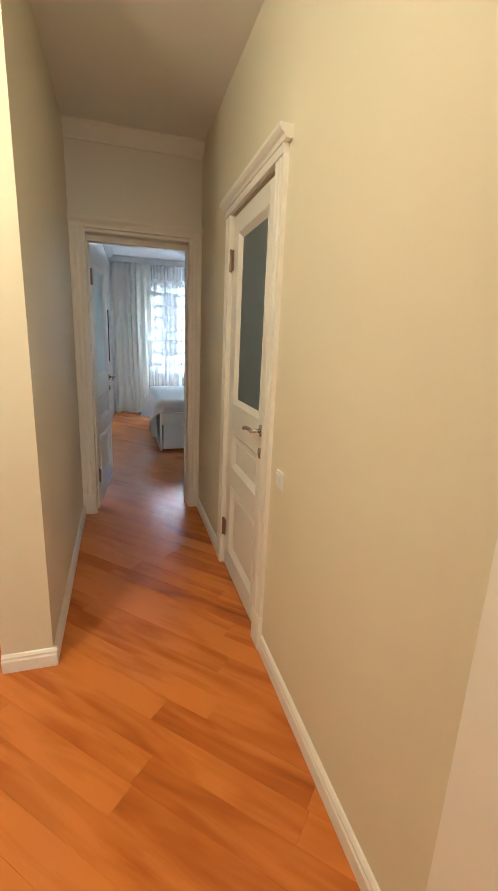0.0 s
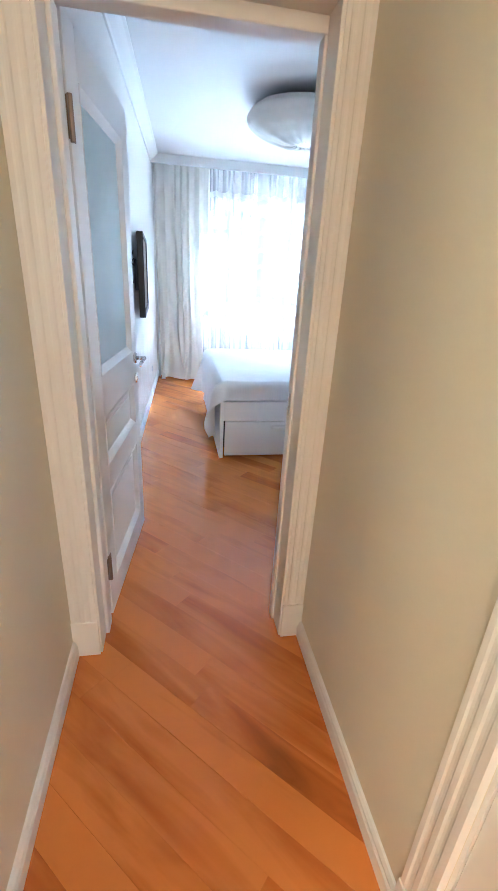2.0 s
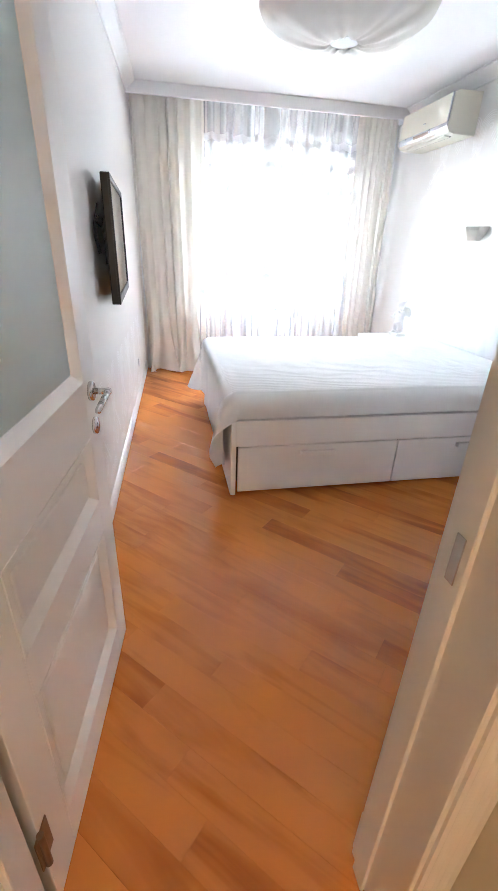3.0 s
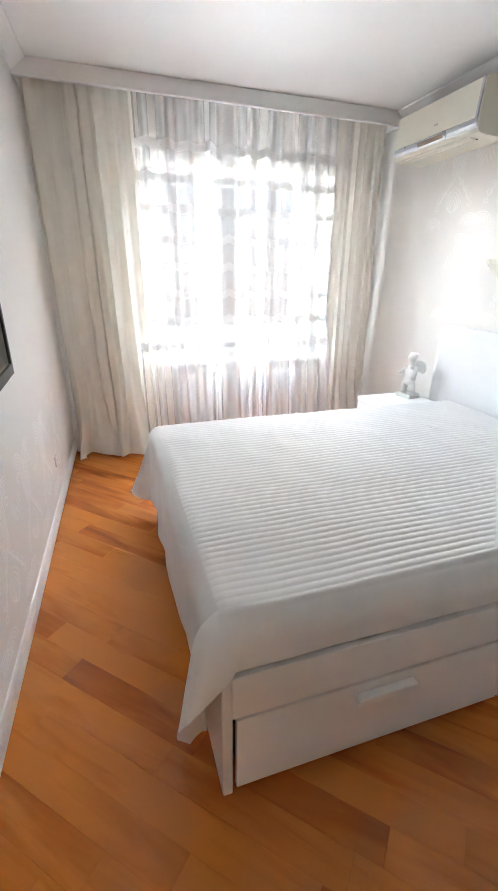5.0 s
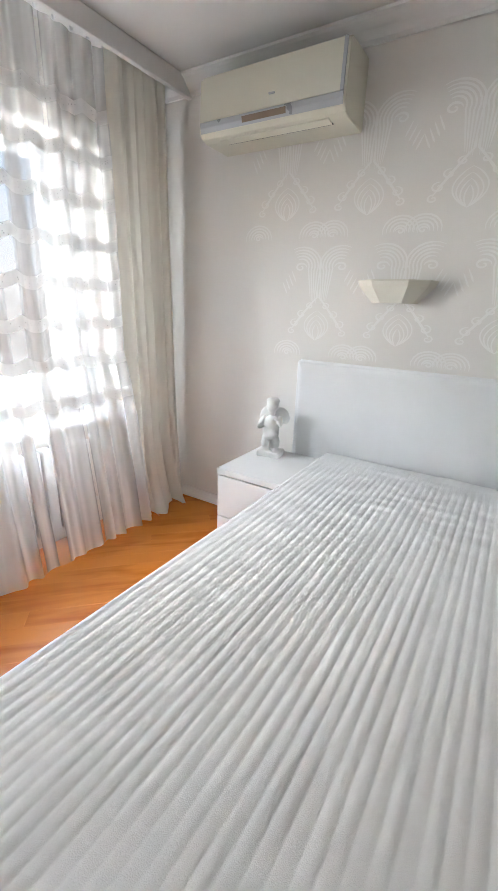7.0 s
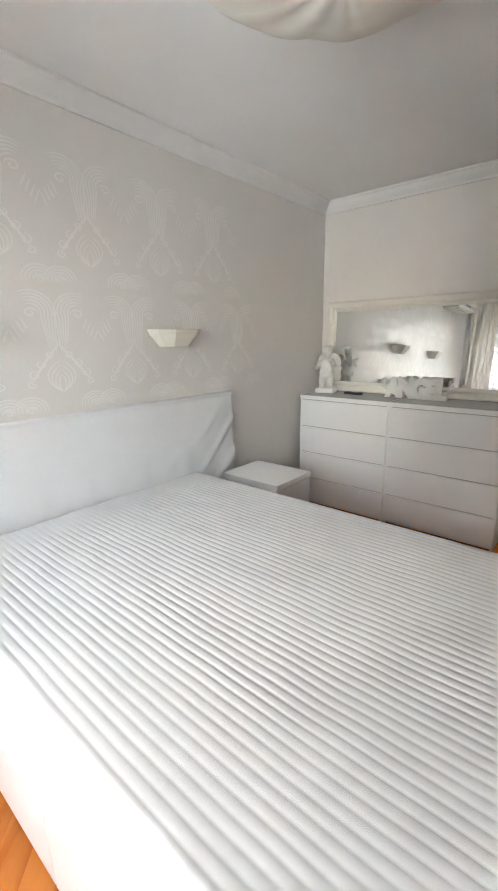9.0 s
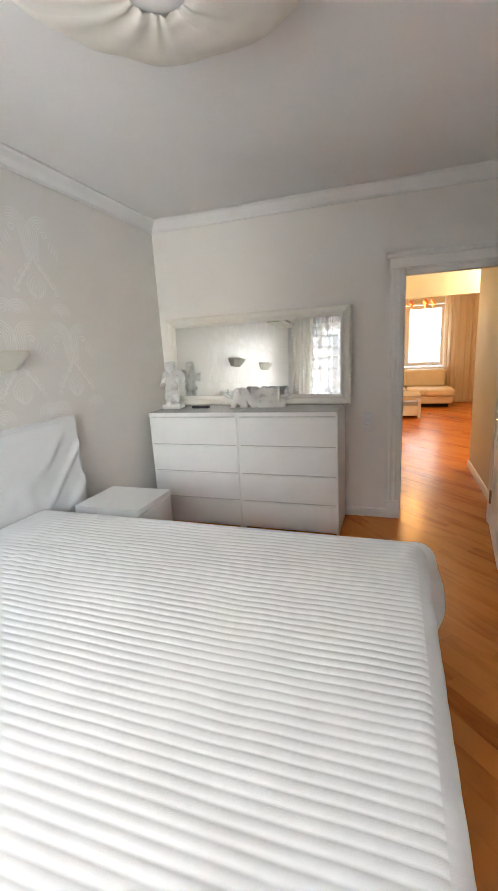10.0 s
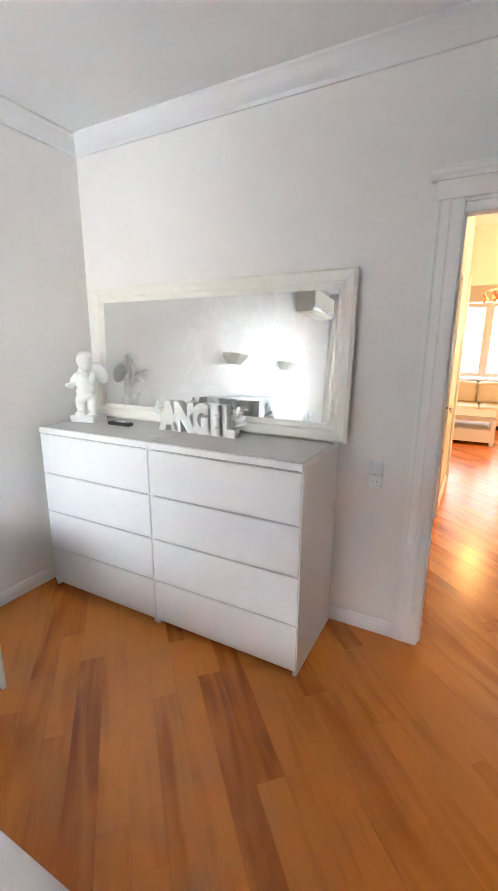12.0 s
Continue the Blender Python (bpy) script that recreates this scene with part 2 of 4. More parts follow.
def backdrop_glow(name, strength):
    """Bright winter distance: pale sky over a hazy tree line."""
    m = bpy.data.materials.new(name)
    m.use_nodes = True
    nt = m.node_tree
    nt.nodes.remove(nt.nodes["Principled BSDF"])
    em = nt.nodes.new("ShaderNodeEmission")
    geo, sep = nt.nodes.new("ShaderNodeNewGeometry"), nt.nodes.new("ShaderNodeSeparateXYZ")
    nt.links.new(geo.outputs["Position"], sep.inputs[0])
    twig = nt.nodes.new("ShaderNodeTexNoise")
    twig.inputs["Scale"].default_value, twig.inputs["Detail"].default_value = 0.5, 9
    nt.links.new(geo.outputs["Position"], twig.inputs["Vector"])
    h = nt.nodes.new("ShaderNodeMath")
    h.operation = "MULTIPLY_ADD"
    h.inputs[1].default_value = 14.0
    nt.links.new(twig.outputs[0], h.inputs[0])
    nt.links.new(sep.outputs[2], h.inputs[2])
    r = nt.nodes.new("ShaderNodeMapRange")
    r.inputs[1].default_value, r.inputs[2].default_value = -12, 34
    nt.links.new(h.outputs[0], r.inputs[0])
    ramp = nt.nodes.new("ShaderNodeValToRGB")
    e = ramp.color_ramp.elements
    e[0].position, e[0].color = 0.0, (0.8, 0.82, 0.86, 1)
    e[1].position, e[1].color = 1.0, (0.62, 0.8, 1.0, 1)
    for pos, c in ((0.26, (0.95, 0.95, 0.95, 1)), (0.36, (0.62, 0.6, 0.58, 1)), (0.46, (1, 1, 1, 1)), (0.7, (0.8, 0.9, 1, 1))):
        e.new(pos).color = c
    nt.links.new(r.outputs[0], ramp.inputs[0])
    nt.links.new(ramp.outputs[0], em.inputs[0])
    em.inputs[1].default_value = strength
    nt.links.new(em.outputs[0], nt.nodes["Material Output"].inputs["Surface"])
    return m


# ---- building tools ----
ORIGIN = {}


def thing(name, place=(0, 0, 0), label="", category="", group="", turn=0.0):
    ob = new(name)
    ob.empty_display_size = 0.1
    ob.matrix_basis = pose(*place, 0, 0, turn)
    ORIGIN[ob] = pose(*place, 0, 0, turn)
    return tagged(ob, label, category, group)


def part(name, bm, mat, parent=None, label="", smooth=False, local=False):
    """One mesh object under a thing or a part. Points are in the world's axes, or in the thing's own where local."""
    m = ORIGIN.get(parent, Matrix())
    if parent is not None and not local:
        bm.transform(m.inverted())
    me = bpy.data.meshes.new(name)
    bm.normal_update()
    bm.to_mesh(me)
    bm.free()
    me.materials.append(mat)
    if smooth:
        for poly in me.polygons:
            poly.use_smooth = True
    ob = new(name, me)
    if parent is not None:
        ob.parent = parent
    ORIGIN[ob] = m if parent is not None else Matrix()
    return tagged(ob, label)


def box(bm, x0, x1, y0, y1, z0, z1, bevel=0.0, segs=2):
    x0, x1, y0, y1, z0, z1 = min(x0, x1), max(x0, x1), min(y0, y1), max(y0, y1), min(z0, z1), max(z0, z1)
    vs = bmesh.ops.create_cube(bm, size=1.0, matrix=Matrix.LocRotScale(((x0 + x1) / 2, (y0 + y1) / 2, (z0 + z1) / 2), None, (x1 - x0, y1 - y0, z1 - z0)))["verts"]
    if bevel:
        bmesh.ops.bevel(bm, geom=list({e for v in vs for e in v.link_edges}), offset=bevel, segments=segs, affect="EDGES", profile=0.5)
    return bm


def cuboid(*a, **k):
    return box(bmesh.new(), *a, **k)


def rod(bm, a, b, r, r2=None, segs=16):
    a, b = Vector(a), Vector(b)
    d = b - a
    m = Matrix.Translation((a + b) / 2) @ d.to_track_quat("Z", "Y").to_matrix().to_4x4()
    bmesh.ops.create_cone(bm, cap_ends=True, segments=segs, radius1=r, radius2=r if r2 is None else r2, depth=d.length, matrix=m)
    return bm


def ball(bm, c, r, sx=1, sy=1, sz=1, turn=(0, 0, 0), segs=16):
    m = Matrix.LocRotScale(c, Euler([radians(a) for a in turn]), (sx, sy, sz))
    bmesh.ops.create_uvsphere(bm, u_segments=segs, v_segments=segs // 2 + 2, radius=r, matrix=m)
    return bm


def extrude_profile(bm, prof, a, b, across, up=(0, 0, 1)):
    """Run a closed profile of (out, up) pairs straight from a to b."""
    a, b, across, up = Vector(a), Vector(b), Vector(across), Vector(up)
    ring = [[bm.verts.new(p + across * o + up * u) for o, u in prof] for p in (a, b)]
    n = len(prof)
    for i in range(n):
        bm.faces.new((ring[0][i], ring[0][(i + 1) % n], ring[1][(i + 1) % n], ring[1][i]))
    bm.faces.new(ring[0][::-1])
    bm.faces.new(ring[1])
    bmesh.ops.recalc_face_normals(bm, faces=bm.faces)
    return bm


def grid_mesh(nu, nv, f):
    """A sheet of nu x nv cells; f gives the place for u, v in 0..1 and uv in metres."""
    bm = bmesh.new()
    lay = bm.loops.layers.uv.new("UVMap")
    vs, uvs = [], []
    for i in range(nu + 1):
        for j in range(nv + 1):
            p, uv = f(i / nu, j / nv)
            vs.append(bm.verts.new(p))
            uvs.append(uv)
    for i in range(nu):
        for j in range(nv):
            k = (i * (nv + 1) + j, (i + 1) * (nv + 1) + j, (i + 1) * (nv + 1) + j + 1, i * (nv + 1) + j + 1)
            face = bm.faces.new([vs[a] for a in k])
            for loop, a in zip(face.loops, k):
                loop[lay].uv = uvs[a]
    return bm

# ---- the large structure ----
XL, XR, YD, YW, CEIL = -0.045, 2.79, 3.47, 8.10, 2.62      # bedroom: side walls, door wall, window wall, ceiling
HX0, HX1, YC = -0.145, 0.74, 3.33                         # corridor: its two walls and the door wall's near face
DX0, DX1, DZ = -0.055, 0.66, 1.985                       # bedroom doorway
WX0, WX1, WZ0, WZ1 = 0.79, 2.36, 0.72, 2.20               # bedroom window opening


def tv_wall_x(y):
    """The wall behind the television stands a little askew."""
    return -0.125 + 0.0313 * (y - YD)


def setting(name, bm, mat, label, category, smooth=False):
    return tagged(part(name, bm, mat, None, label, smooth), category=category, kind="structure")


bm = bmesh.new()
box(bm, XL - 0.32, DX0, YC, YD, 0, CEIL)
box(bm, DX1, XR + 0.15, YC, YD, 0, CEIL)
box(bm, DX0, DX1, YC, YD, DZ + 0.042, CEIL)
setting("wall_door_side", bm, M_PAPER, "pale greige papered wall with a doorway", "wall")
bm = cuboid(-0.18, 0, YD, YW, 0, CEIL)
for v in bm.verts:
    v.co.x += tv_wall_x(v.co.y)
setting("wall_tv_side", bm, M_PAPER, "pale greige damask papered wall behind the television", "wall")
wall_bed = setting("wall_headboard_side", cuboid(XR, XR + 0.15, YD, YW, 0, CEIL), M_PAPER, "pale greige damask papered wall behind the bed", "wall")
bm = bmesh.new()
for a in ((XL - 0.18, WX0, 0, CEIL), (WX1, XR + 0.15, 0, CEIL), (WX0, WX1, 0, WZ0), (WX0, WX1, WZ1, CEIL)):
    box(bm, a[0], a[1], YW, YW + 0.32, a[2], a[3])
setting("wall_window_side", bm, M_PAPER, "pale wall with a deep window opening", "wall")
setting("ceiling", cuboid(XL - 0.32, XR + 0.15, YC, YW + 0.32, CEIL, CEIL + 0.1), M_CEIL, "smooth white painted bedroom ceiling", "ceiling")

# corridor, hall and living room
bm = bmesh.new()
box(bm, HX1, HX1 + 0.12, 0.42, 1.695, 0, CEIL)
box(bm, HX1, HX1 + 0.12, 2.395, YC, 0, CEIL)
box(bm, HX1, HX1 + 0.12, 1.695, 2.395, 1.96, CEIL)
wall_side = setting("wall_corridor_door_side", bm, M_HALL, "cream painted corridor wall with a doorway", "wall")
setting("wall_corridor_plain_side", cuboid(-0.335, HX0, 1.73, YC, 0, CEIL), M_HALL, "cream painted corridor wall ending in a corner", "wall")
setting("wall_hall_end", cuboid(-1.75, -0.335, 3.2, 3.33, 0, CEIL), M_HALL, "cream painted wall closing the hall", "wall")
setting("wall_hall_side", cuboid(-1.9, -1.75, 0.32, 3.33, 0, CEIL), M_HALL, "cream painted side wall of the hall", "wall")
setting("wall_above_opening", cuboid(-1.75, HX1 + 0.12, 0.32, 0.42, 2.06, CEIL), M_HALL, "cream painted beam over the wide opening", "wall")
setting("wall_living_near", cuboid(HX1 + 0.0, 3.2, 0.32, 0.418, 0, CEIL), M_HALL, "cream painted living room wall", "wall")
setting("wall_living_east", cuboid(3.2, 3.35, -4.0, 0.42, 0, CEIL), M_HALL, "cream painted living room side wall", "wall")
setting("wall_living_west", cuboid(-2.05, -1.9, -4.0, 0.42, 0, CEIL), M_HALL, "cream painted living room side wall", "wall")
LX0, LX1, LZ0, LZ1 = -0.42, 2.2, 0.85, 2.3
bm = bmesh.new()
for a in ((-2.05, LX0, 0, CEIL), (LX1, 3.35, 0, CEIL), (LX0, LX1, 0, LZ0), (LX0, LX1, LZ1, CEIL)):
    box(bm, a[0], a[1], -4.3, -4.0, a[2], a[3])
setting("wall_living_window", bm, M_HALL, "cream living room wall with a wide window", "wall")
setting("ceiling_hall", cuboid(-2.05, 3.35, -4.3, YC - 0.002, CEIL, CEIL + 0.1), M_CEIL, "white painted hall and living room ceiling", "ceiling")
bm = bmesh.new()
box(bm, HX1 + 0.12, 2.4, 1.2, 1.3, 0, CEIL)
box(bm, HX1 + 0.12, 2.4, 2.9, 3.0, 0, CEIL)
box(bm, 2.3, 2.4, 1.3, 2.9, 0, CEIL)
setting("wall_dark_room", bm, M_HALL, "plain walls of the unlit room behind the closed door", "wall")

# floor: a screed below, boards on top
floor = setting("floor", cuboid(-2.1, 3.4, -4.35, YW + 0.32, -0.12, -0.018), M_SHADOW, "diagonal orange-brown oak parquet boards, glossy", "floor")

BASE = [(0, 0), (0.016, 0), (0.016, 0.05), (0.012, 0.058), (0.012, 0.066), (0.006, 0.075), (0, 0.078)]


def skirting(a, b, out):
    ob = part("baseboard", extrude_profile(bmesh.new(), BASE, (*a, 0), (*b, 0), (*out, 0)), M_TRIM, None, "white lacquered wooden baseboard")
    return tagged(ob, category="baseboard", kind="structure")


skirting((tv_wall_x(YD), YD + 0.001), (tv_wall_x(YW), YW), (1, 0))
skirting((XR, YD + 0.001), (XR, YW), (-1, 0))
skirting((DX1 + 0.102, YD), (XR, YD), (0, 1))
skirting((HX0, 1.73), (HX0, YC - 0.02), (1, 0))
skirting((-0.335, 1.73), (HX0 + 0.016, 1.73), (0, -1))
side_skirts = [skirting((HX1, 0.535), (HX1, 1.6), (-1, 0)), skirting((HX1, 2.475), (HX1, YC - 0.02), (-1, 0))]

CORN = [(0, 0), (0, -0.085), (0.012, -0.085), (0.02, -0.07), (0.05, -0.045), (0.075, -0.02), (0.09, -0.012), (0.09, 0)]


def cornice(a, b, out):
    ob = part("cornice", extrude_profile(bmesh.new(), CORN, (*a, CEIL), (*b, CEIL), (*out, 0)), M_CEIL, None, "white plaster ceiling cornice")
    return tagged(ob, category="cornice", kind="structure")


cornice((XR, YD), (XR, YW), (-1, 0))
cornice((tv_wall_x(YD), YD), (tv_wall_x(YW), YW), (1, 0))
cornice((tv_wall_x(YD), YD), (XR, YD), (0, 1))
cornice((HX0, YC), (HX1, YC), (0, -1))

# ---- doors and their casings ----


def pilaster(parent, m, w, h):
    """A fluted upright of a casing: width w along x, standing on a plinth block, its face towards -y; local axes m."""
    bm = bmesh.new()
    n = 2      # flutes
    prof = [(0, 0), (0, 0.018)]
    step = w / (2 * n + 1.0)
    x = step * 0.75
    for i in range(n):
        prof += [(x, 0.018), (x + step * 0.3, 0.0155), (x + step * 0.65, 0.0148), (x + step, 0.0155), (x + step * 1.3, 0.018)]
        x += step * 2
    prof += [(w, 0.018), (w, 0)]
    extrude_profile(bm, prof, (0, 0, 0.16), (0, 0, h), (1, 0, 0), (0, -1, 0))
    bm.transform(m)
    part("pilaster", bm, M_TRIM, parent)
    bm = cuboid(-0.004, w + 0.004, -0.022, 0, 0, 0.16, bevel=0.003)
    bm.transform(m)
    part("plinth_block", bm, M_TRIM, parent)


def casing(name, m, w, h, side_a, side_b, label, over=0.03, arch=0.071):
    """A door casing on a wall: opening w wide from local x 0, h high; local y points into the wall."""
    c = tagged(thing(name, (0, 0, 0), label, "door casing"), kind="structure")
    if side_a > 0.02:
        pilaster(c, m @ pose(-side_a, 0, 0), side_a, h + 0.004)
    if side_b > 0.02:
        pilaster(c, m @ pose(w, 0, 0), side_b, h + 0.004)
    bm = bmesh.new()
    x0, x1 = -side_a, w + side_b
    box(bm, x0, x1, -0.022, 0, h + 0.004, h + 0.004 + arch, bevel=0.003)
    bm.transform(m)
    part("architrave", bm, M_TRIM, c)
    prof = [(0, 0), (0.024, 0), (0.03, 0.012), (0.04, 0.02), (0.048, 0.03), (0.05, 0.042), (0, 0.042)]
    bm = extrude_profile(bmesh.new(), prof, (x0 - over, 0, h + 0.004 + arch), (x1 + over, 0, h + 0.004 + arch), (0, -1, 0))
    bm.transform(m)
    part("crown", bm, M_TRIM, c)
    return c


def lever(parent, m):
    """Lever handle with rosette, and a lock rosette below; local -y is out of the door."""
    bm = rod(bmesh.new(), (0, 0, 0), (0, -0.009, 0), 0.026, segs=28)
    bm.transform(m)
    r = part("rosette", bm, M_CHROME, parent, "satin chrome rosette", True)
    bm = bmesh.new()
    rod(bm, (0, -0.008, 0), (0, -0.05, 0), 0.009)
    pts = [(0, -0.048, 0), (0.03, -0.052, 0.002), (0.06, -0.053, 0.001), (0.09, -0.052, -0.004), (0.118, -0.05, -0.012)]
    for a, b in zip(pts, pts[1:]):
        rod(bm, a, b, 0.0085, 0.008)
        ball(bm, b, 0.0082)
    ball(bm, pts[0], 0.0105)
    bm.transform(m)
    part("lever", bm, M_CHROME, r, "satin chrome lever", True)
    bm = rod(bmesh.new(), (0, 0, -0.1), (0, -0.009, -0.1), 0.024, segs=28)
    rod(bm, (0, -0.009, -0.1), (0, -0.013, -0.1), 0.009)
    bm.transform(m)
    part("lock_rosette", bm, M_CHROME, parent, "satin chrome lock rosette", True)


def door_leaf(name, m, label, w, h=1.98, hand_at=1, both=True, pane=None, head=0.125):
    """A panelled door leaf: local x along its width, y its thickness (0..0.04), pane above two raised panels."""
    d = tagged(thing(name, (0, 0, 0), label, "door"), kind="structure")
    t, s = 0.04, 0.105
    cuts = [(0.125, 0.535), (0.645, 0.85), (1.0, h - head)]
    bm = bmesh.new()
    box(bm, 0, s, 0, t, 0, h, 0.0015, 1)
    box(bm, w - s, w, 0, t, 0, h, 0.0015, 1)
    zs = [0.0] + [z for c in cuts for z in c] + [h]
    for a, b in zip(zs[0::2], zs[1::2]):
        box(bm, s, w - s, 0, t, a, b)
    bm.transform(m)
    part("frame", bm, M_TRIM, d)
    for z0, z1 in cuts:
        bm = bmesh.new()
        for y0, sgn in ((0, 1), (t, -1)):
            mould = [(0, 0), (0.032, 0), (0.028, 0.004), (0.009, 0.0165), (0.004, 0.0205), (0, 0.0205)]
            for a, b, out in (((s, z0), (w - s, z0), (0, 1)), ((w - s, z0), (w - s, z1), (-1, 0)), ((w - s, z1), (s, z1), (0, -1)), ((s, z1), (s, z0), (1, 0))):
                extrude_profile(bm, mould, (a[0], y0 + sgn * 0.0185, a[1]), (b[0], y0 + sgn * 0.0185, b[1]), (out[0], 0, out[1]), (0, -sgn, 0))
        bm.transform(m)
        part("moulding", bm, M_TRIM, d)
        if z0 > 0.9:
            bm = cuboid(s - 0.005, w - s + 0.005, t / 2 - 0.003, t / 2 + 0.003, z0 - 0.005, z1 + 0.005)
            bm.transform(m)
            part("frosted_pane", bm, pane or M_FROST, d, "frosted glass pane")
        else:
            bm = cuboid(s, w - s, 0.0175, t - 0.0175, z0, z1)
            box(bm, s + 0.05, w - s - 0.05, 0.012, t - 0.012, z0 + 0.05, z1 - 0.05, 0.005, 2)
            bm.transform(m)
            part("raised_panel", bm, M_TRIM, d)
    lx = w - 0.055 if hand_at else 0.055
    sg = -1 if hand_at else 1
    lever(d, m @ pose(lx, 0, 0.965) @ Matrix.Diagonal((sg, 1, 1, 1)))
    if both:
        lever(d, m @ pose(lx, t, 0.965) @ Matrix.Diagonal((sg, -1, 1, 1)))
        bm = cuboid(w - 0.0005 if hand_at else -0.002, w + 0.0015 if hand_at else 0.0005, 0.009, 0.031, 0.8, 1.03)
        bm.transform(m)
        part("lock_plate", bm, M_CHROME, d, "satin steel lock plate")
    return d


def hinge(parent, m, back=0.003):
    bm = cuboid(-back, 0.032, -0.003, 0.001, -0.05, 0.05, 0.001, 1)
    rod(bm, (-0.004, -0.006, -0.055), (-0.004, -0.006, 0.055), 0.0075)
    bm.transform(m)
    part("hinge", bm, M_BRONZE, parent, "brushed metal hinge", False)


# bedroom doorway: lining, casings on both faces, the open leaf
c = casing("door_casing_corridor", pose(DX0, YC, 0), DX1 - DX0, DZ + 0.04, 0.09 - 0.001, HX1 - DX1 - 0.001, "white fluted casing round the bedroom doorway", 0.0, 0.022)
casing("door_casing_bedroom", pose(DX1, YD, 0, 0, 0, 180), DX1 - DX0, DZ + 0.03, 0.1, 0.06, "white fluted casing on the bedroom side of the doorway", 0.022)
lin = tagged(thing("door_lining", (0, 0, 0), "white lacquered lining of the bedroom doorway", "door frame"), kind="structure")
for x0, x1 in ((DX0 - 0.002, DX0 + 0.01), (DX1 - 0.01, DX1 + 0.002)):
    part("jamb", cuboid(x0, x1, YC - 0.012, YD + 0.012, 0, DZ + 0.04, 0.002, 1), M_TRIM, lin)
part("jamb_head", cuboid(DX0 + 0.01, DX1 - 0.01, YC - 0.012, YD + 0.012, DZ + 0.02, DZ + 0.041, 0.002, 1), M_TRIM, lin)
part("frame_head", cuboid(DX0 + 0.01, DX1 - 0.01, YC + 0.08, YD + 0.010, DZ - 0.02, DZ + 0.02, 0.004, 2), M_TRIM, lin)
part("hinge_post", cuboid(DX0 + 0.009, DX0 + 0.024, YC + 0.08, YD + 0.010, 0, DZ - 0.02, 0.004, 2), M_TRIM, lin)
part("stop_bead", cuboid(DX1 - 0.02, DX1 - 0.01, YC + 0.08, YC + 0.125, 0, DZ - 0.02, 0.002, 1), M_TRIM, lin)
part("strike_plate", cuboid(DX1 - 0.0225, DX1 - 0.0195, YC + 0.093, YC + 0.112, 0.92, 1.0, 0.001, 1), M_CHROME, lin, "steel strike plate")

leaf_m = pose(-0.03, 3.513, 0.006, 0, 0, 83.2)
leaf = door_leaf("door_1", leaf_m, "open white panelled door with frosted glass", 0.738)
for z in (0.24, 1.74):
    hinge(leaf, leaf_m @ pose(0, 0, z), 0.02)

cr = casing("door_casing_side", pose(HX1, 2.395, 0, 0, 0, -90), 0.70, 1.96, 0.08, 0.09, "white fluted casing round the closed side door", 0.03, 0.034)
leaf_r = pose(HX1 + 0.006, 2.385, 0.006, 0, 0, -90)
rd = door_leaf("door_2", leaf_r, "closed white panelled door, frosted glass darkened for the unlit room behind", 0.68, h=1.945, both=False, pane=M_FROST_UNLIT, head=0.085)
part("jamb", cuboid(HX1 + 0.002, HX1 + 0.118, 2.386, 2.397, 0, 1.96), M_TRIM, cr)
part("jamb", cuboid(HX1 + 0.002, HX1 + 0.118, 1.693, 1.704, 0, 1.96), M_TRIM, cr)
for z in (0.24, 1.74):
    hinge(rd, leaf_r @ pose(0.0, -0.004, z))
# casing at the wide opening into the living room
oc = tagged(thing("opening_casing", (0, 0, 0), "white wooden casing at the end of the corridor wall", "door casing"), kind="structure")
part("pilaster", cuboid(HX1 - 0.022, HX1, 0.40, 0.535, 0, 2.14, 0.004), M_TRIM, oc)
part("jamb", cuboid(HX1 - 0.02, HX1 + 0.12, 0.30, 0.318, 0, 2.06, 0.003), M_TRIM, oc)

# the corridor's door wall stands half a degree askew, with all that is fixed to it
ASKEW = pose(HX1, YC, 0, 0, 0, -0.5) @ Matrix.Translation((-HX1, -YC, 0))
for ob in (wall_side, cr, rd, oc, *side_skirts):
    ob.matrix_basis = ASKEW @ ob.matrix_basis

# ---- bedroom window, pelmet, pipes, radiator ----
win = tagged(thing("window_1", (1.48, 8.15, WZ0), "white plastic two-sash window in a deep opening", "window"), kind="structure")
YG = YW + 0.17


def sash(parent, x0, x1, z0, z1, y, f=0.075):
    bm = bmesh.new()
    for a in ((x0, x0 + f, z0, z1), (x1 - f, x1, z0, z1), (x0 + f, x1 - f, z0, z0 + f), (x0 + f, x1 - f, z1 - f, z1)):
        box(bm, a[0], a[1], y, y + 0.07, a[2], a[3], 0.006, 2)
    fr = part("sash_frame", bm, M_PVC, parent)
    pn = part("pane", cuboid(x0 + f, x1 - f, y + 0.03, y + 0.045, z0 + f, z1 - f), M_PANE, fr)
    pn.visible_shadow = False
    return fr


sash(win, WX0 + 0.005, 1.29, WZ0 + 0.17, WZ1 - 0.005, YG, 0.09)
sash(win, 1.29, 2.16, WZ0 + 0.17, WZ1 - 0.005, YG, 0.09)
part("side_post", cuboid(2.16, WX1, YG, YG + 0.07, WZ0 + 0.17, WZ1 - 0.005, 0.006), M_PVC, win)
part("bottom_rail", cuboid(WX0, WX1, YG, YG + 0.06, WZ0, WZ0 + 0.17, 0.004), M_PVC, win)
part("window_sill", cuboid(WX0 - 0.02, WX1 + 0.02, YW - 0.06, YG, WZ0 - 0.03, WZ0 + 0.004, 0.008), M_PVC, win)
part("sash_handle", cuboid(1.275, 1.3, YG - 0.035, YG, 1.4, 1.52, 0.006), M_PVC, win)

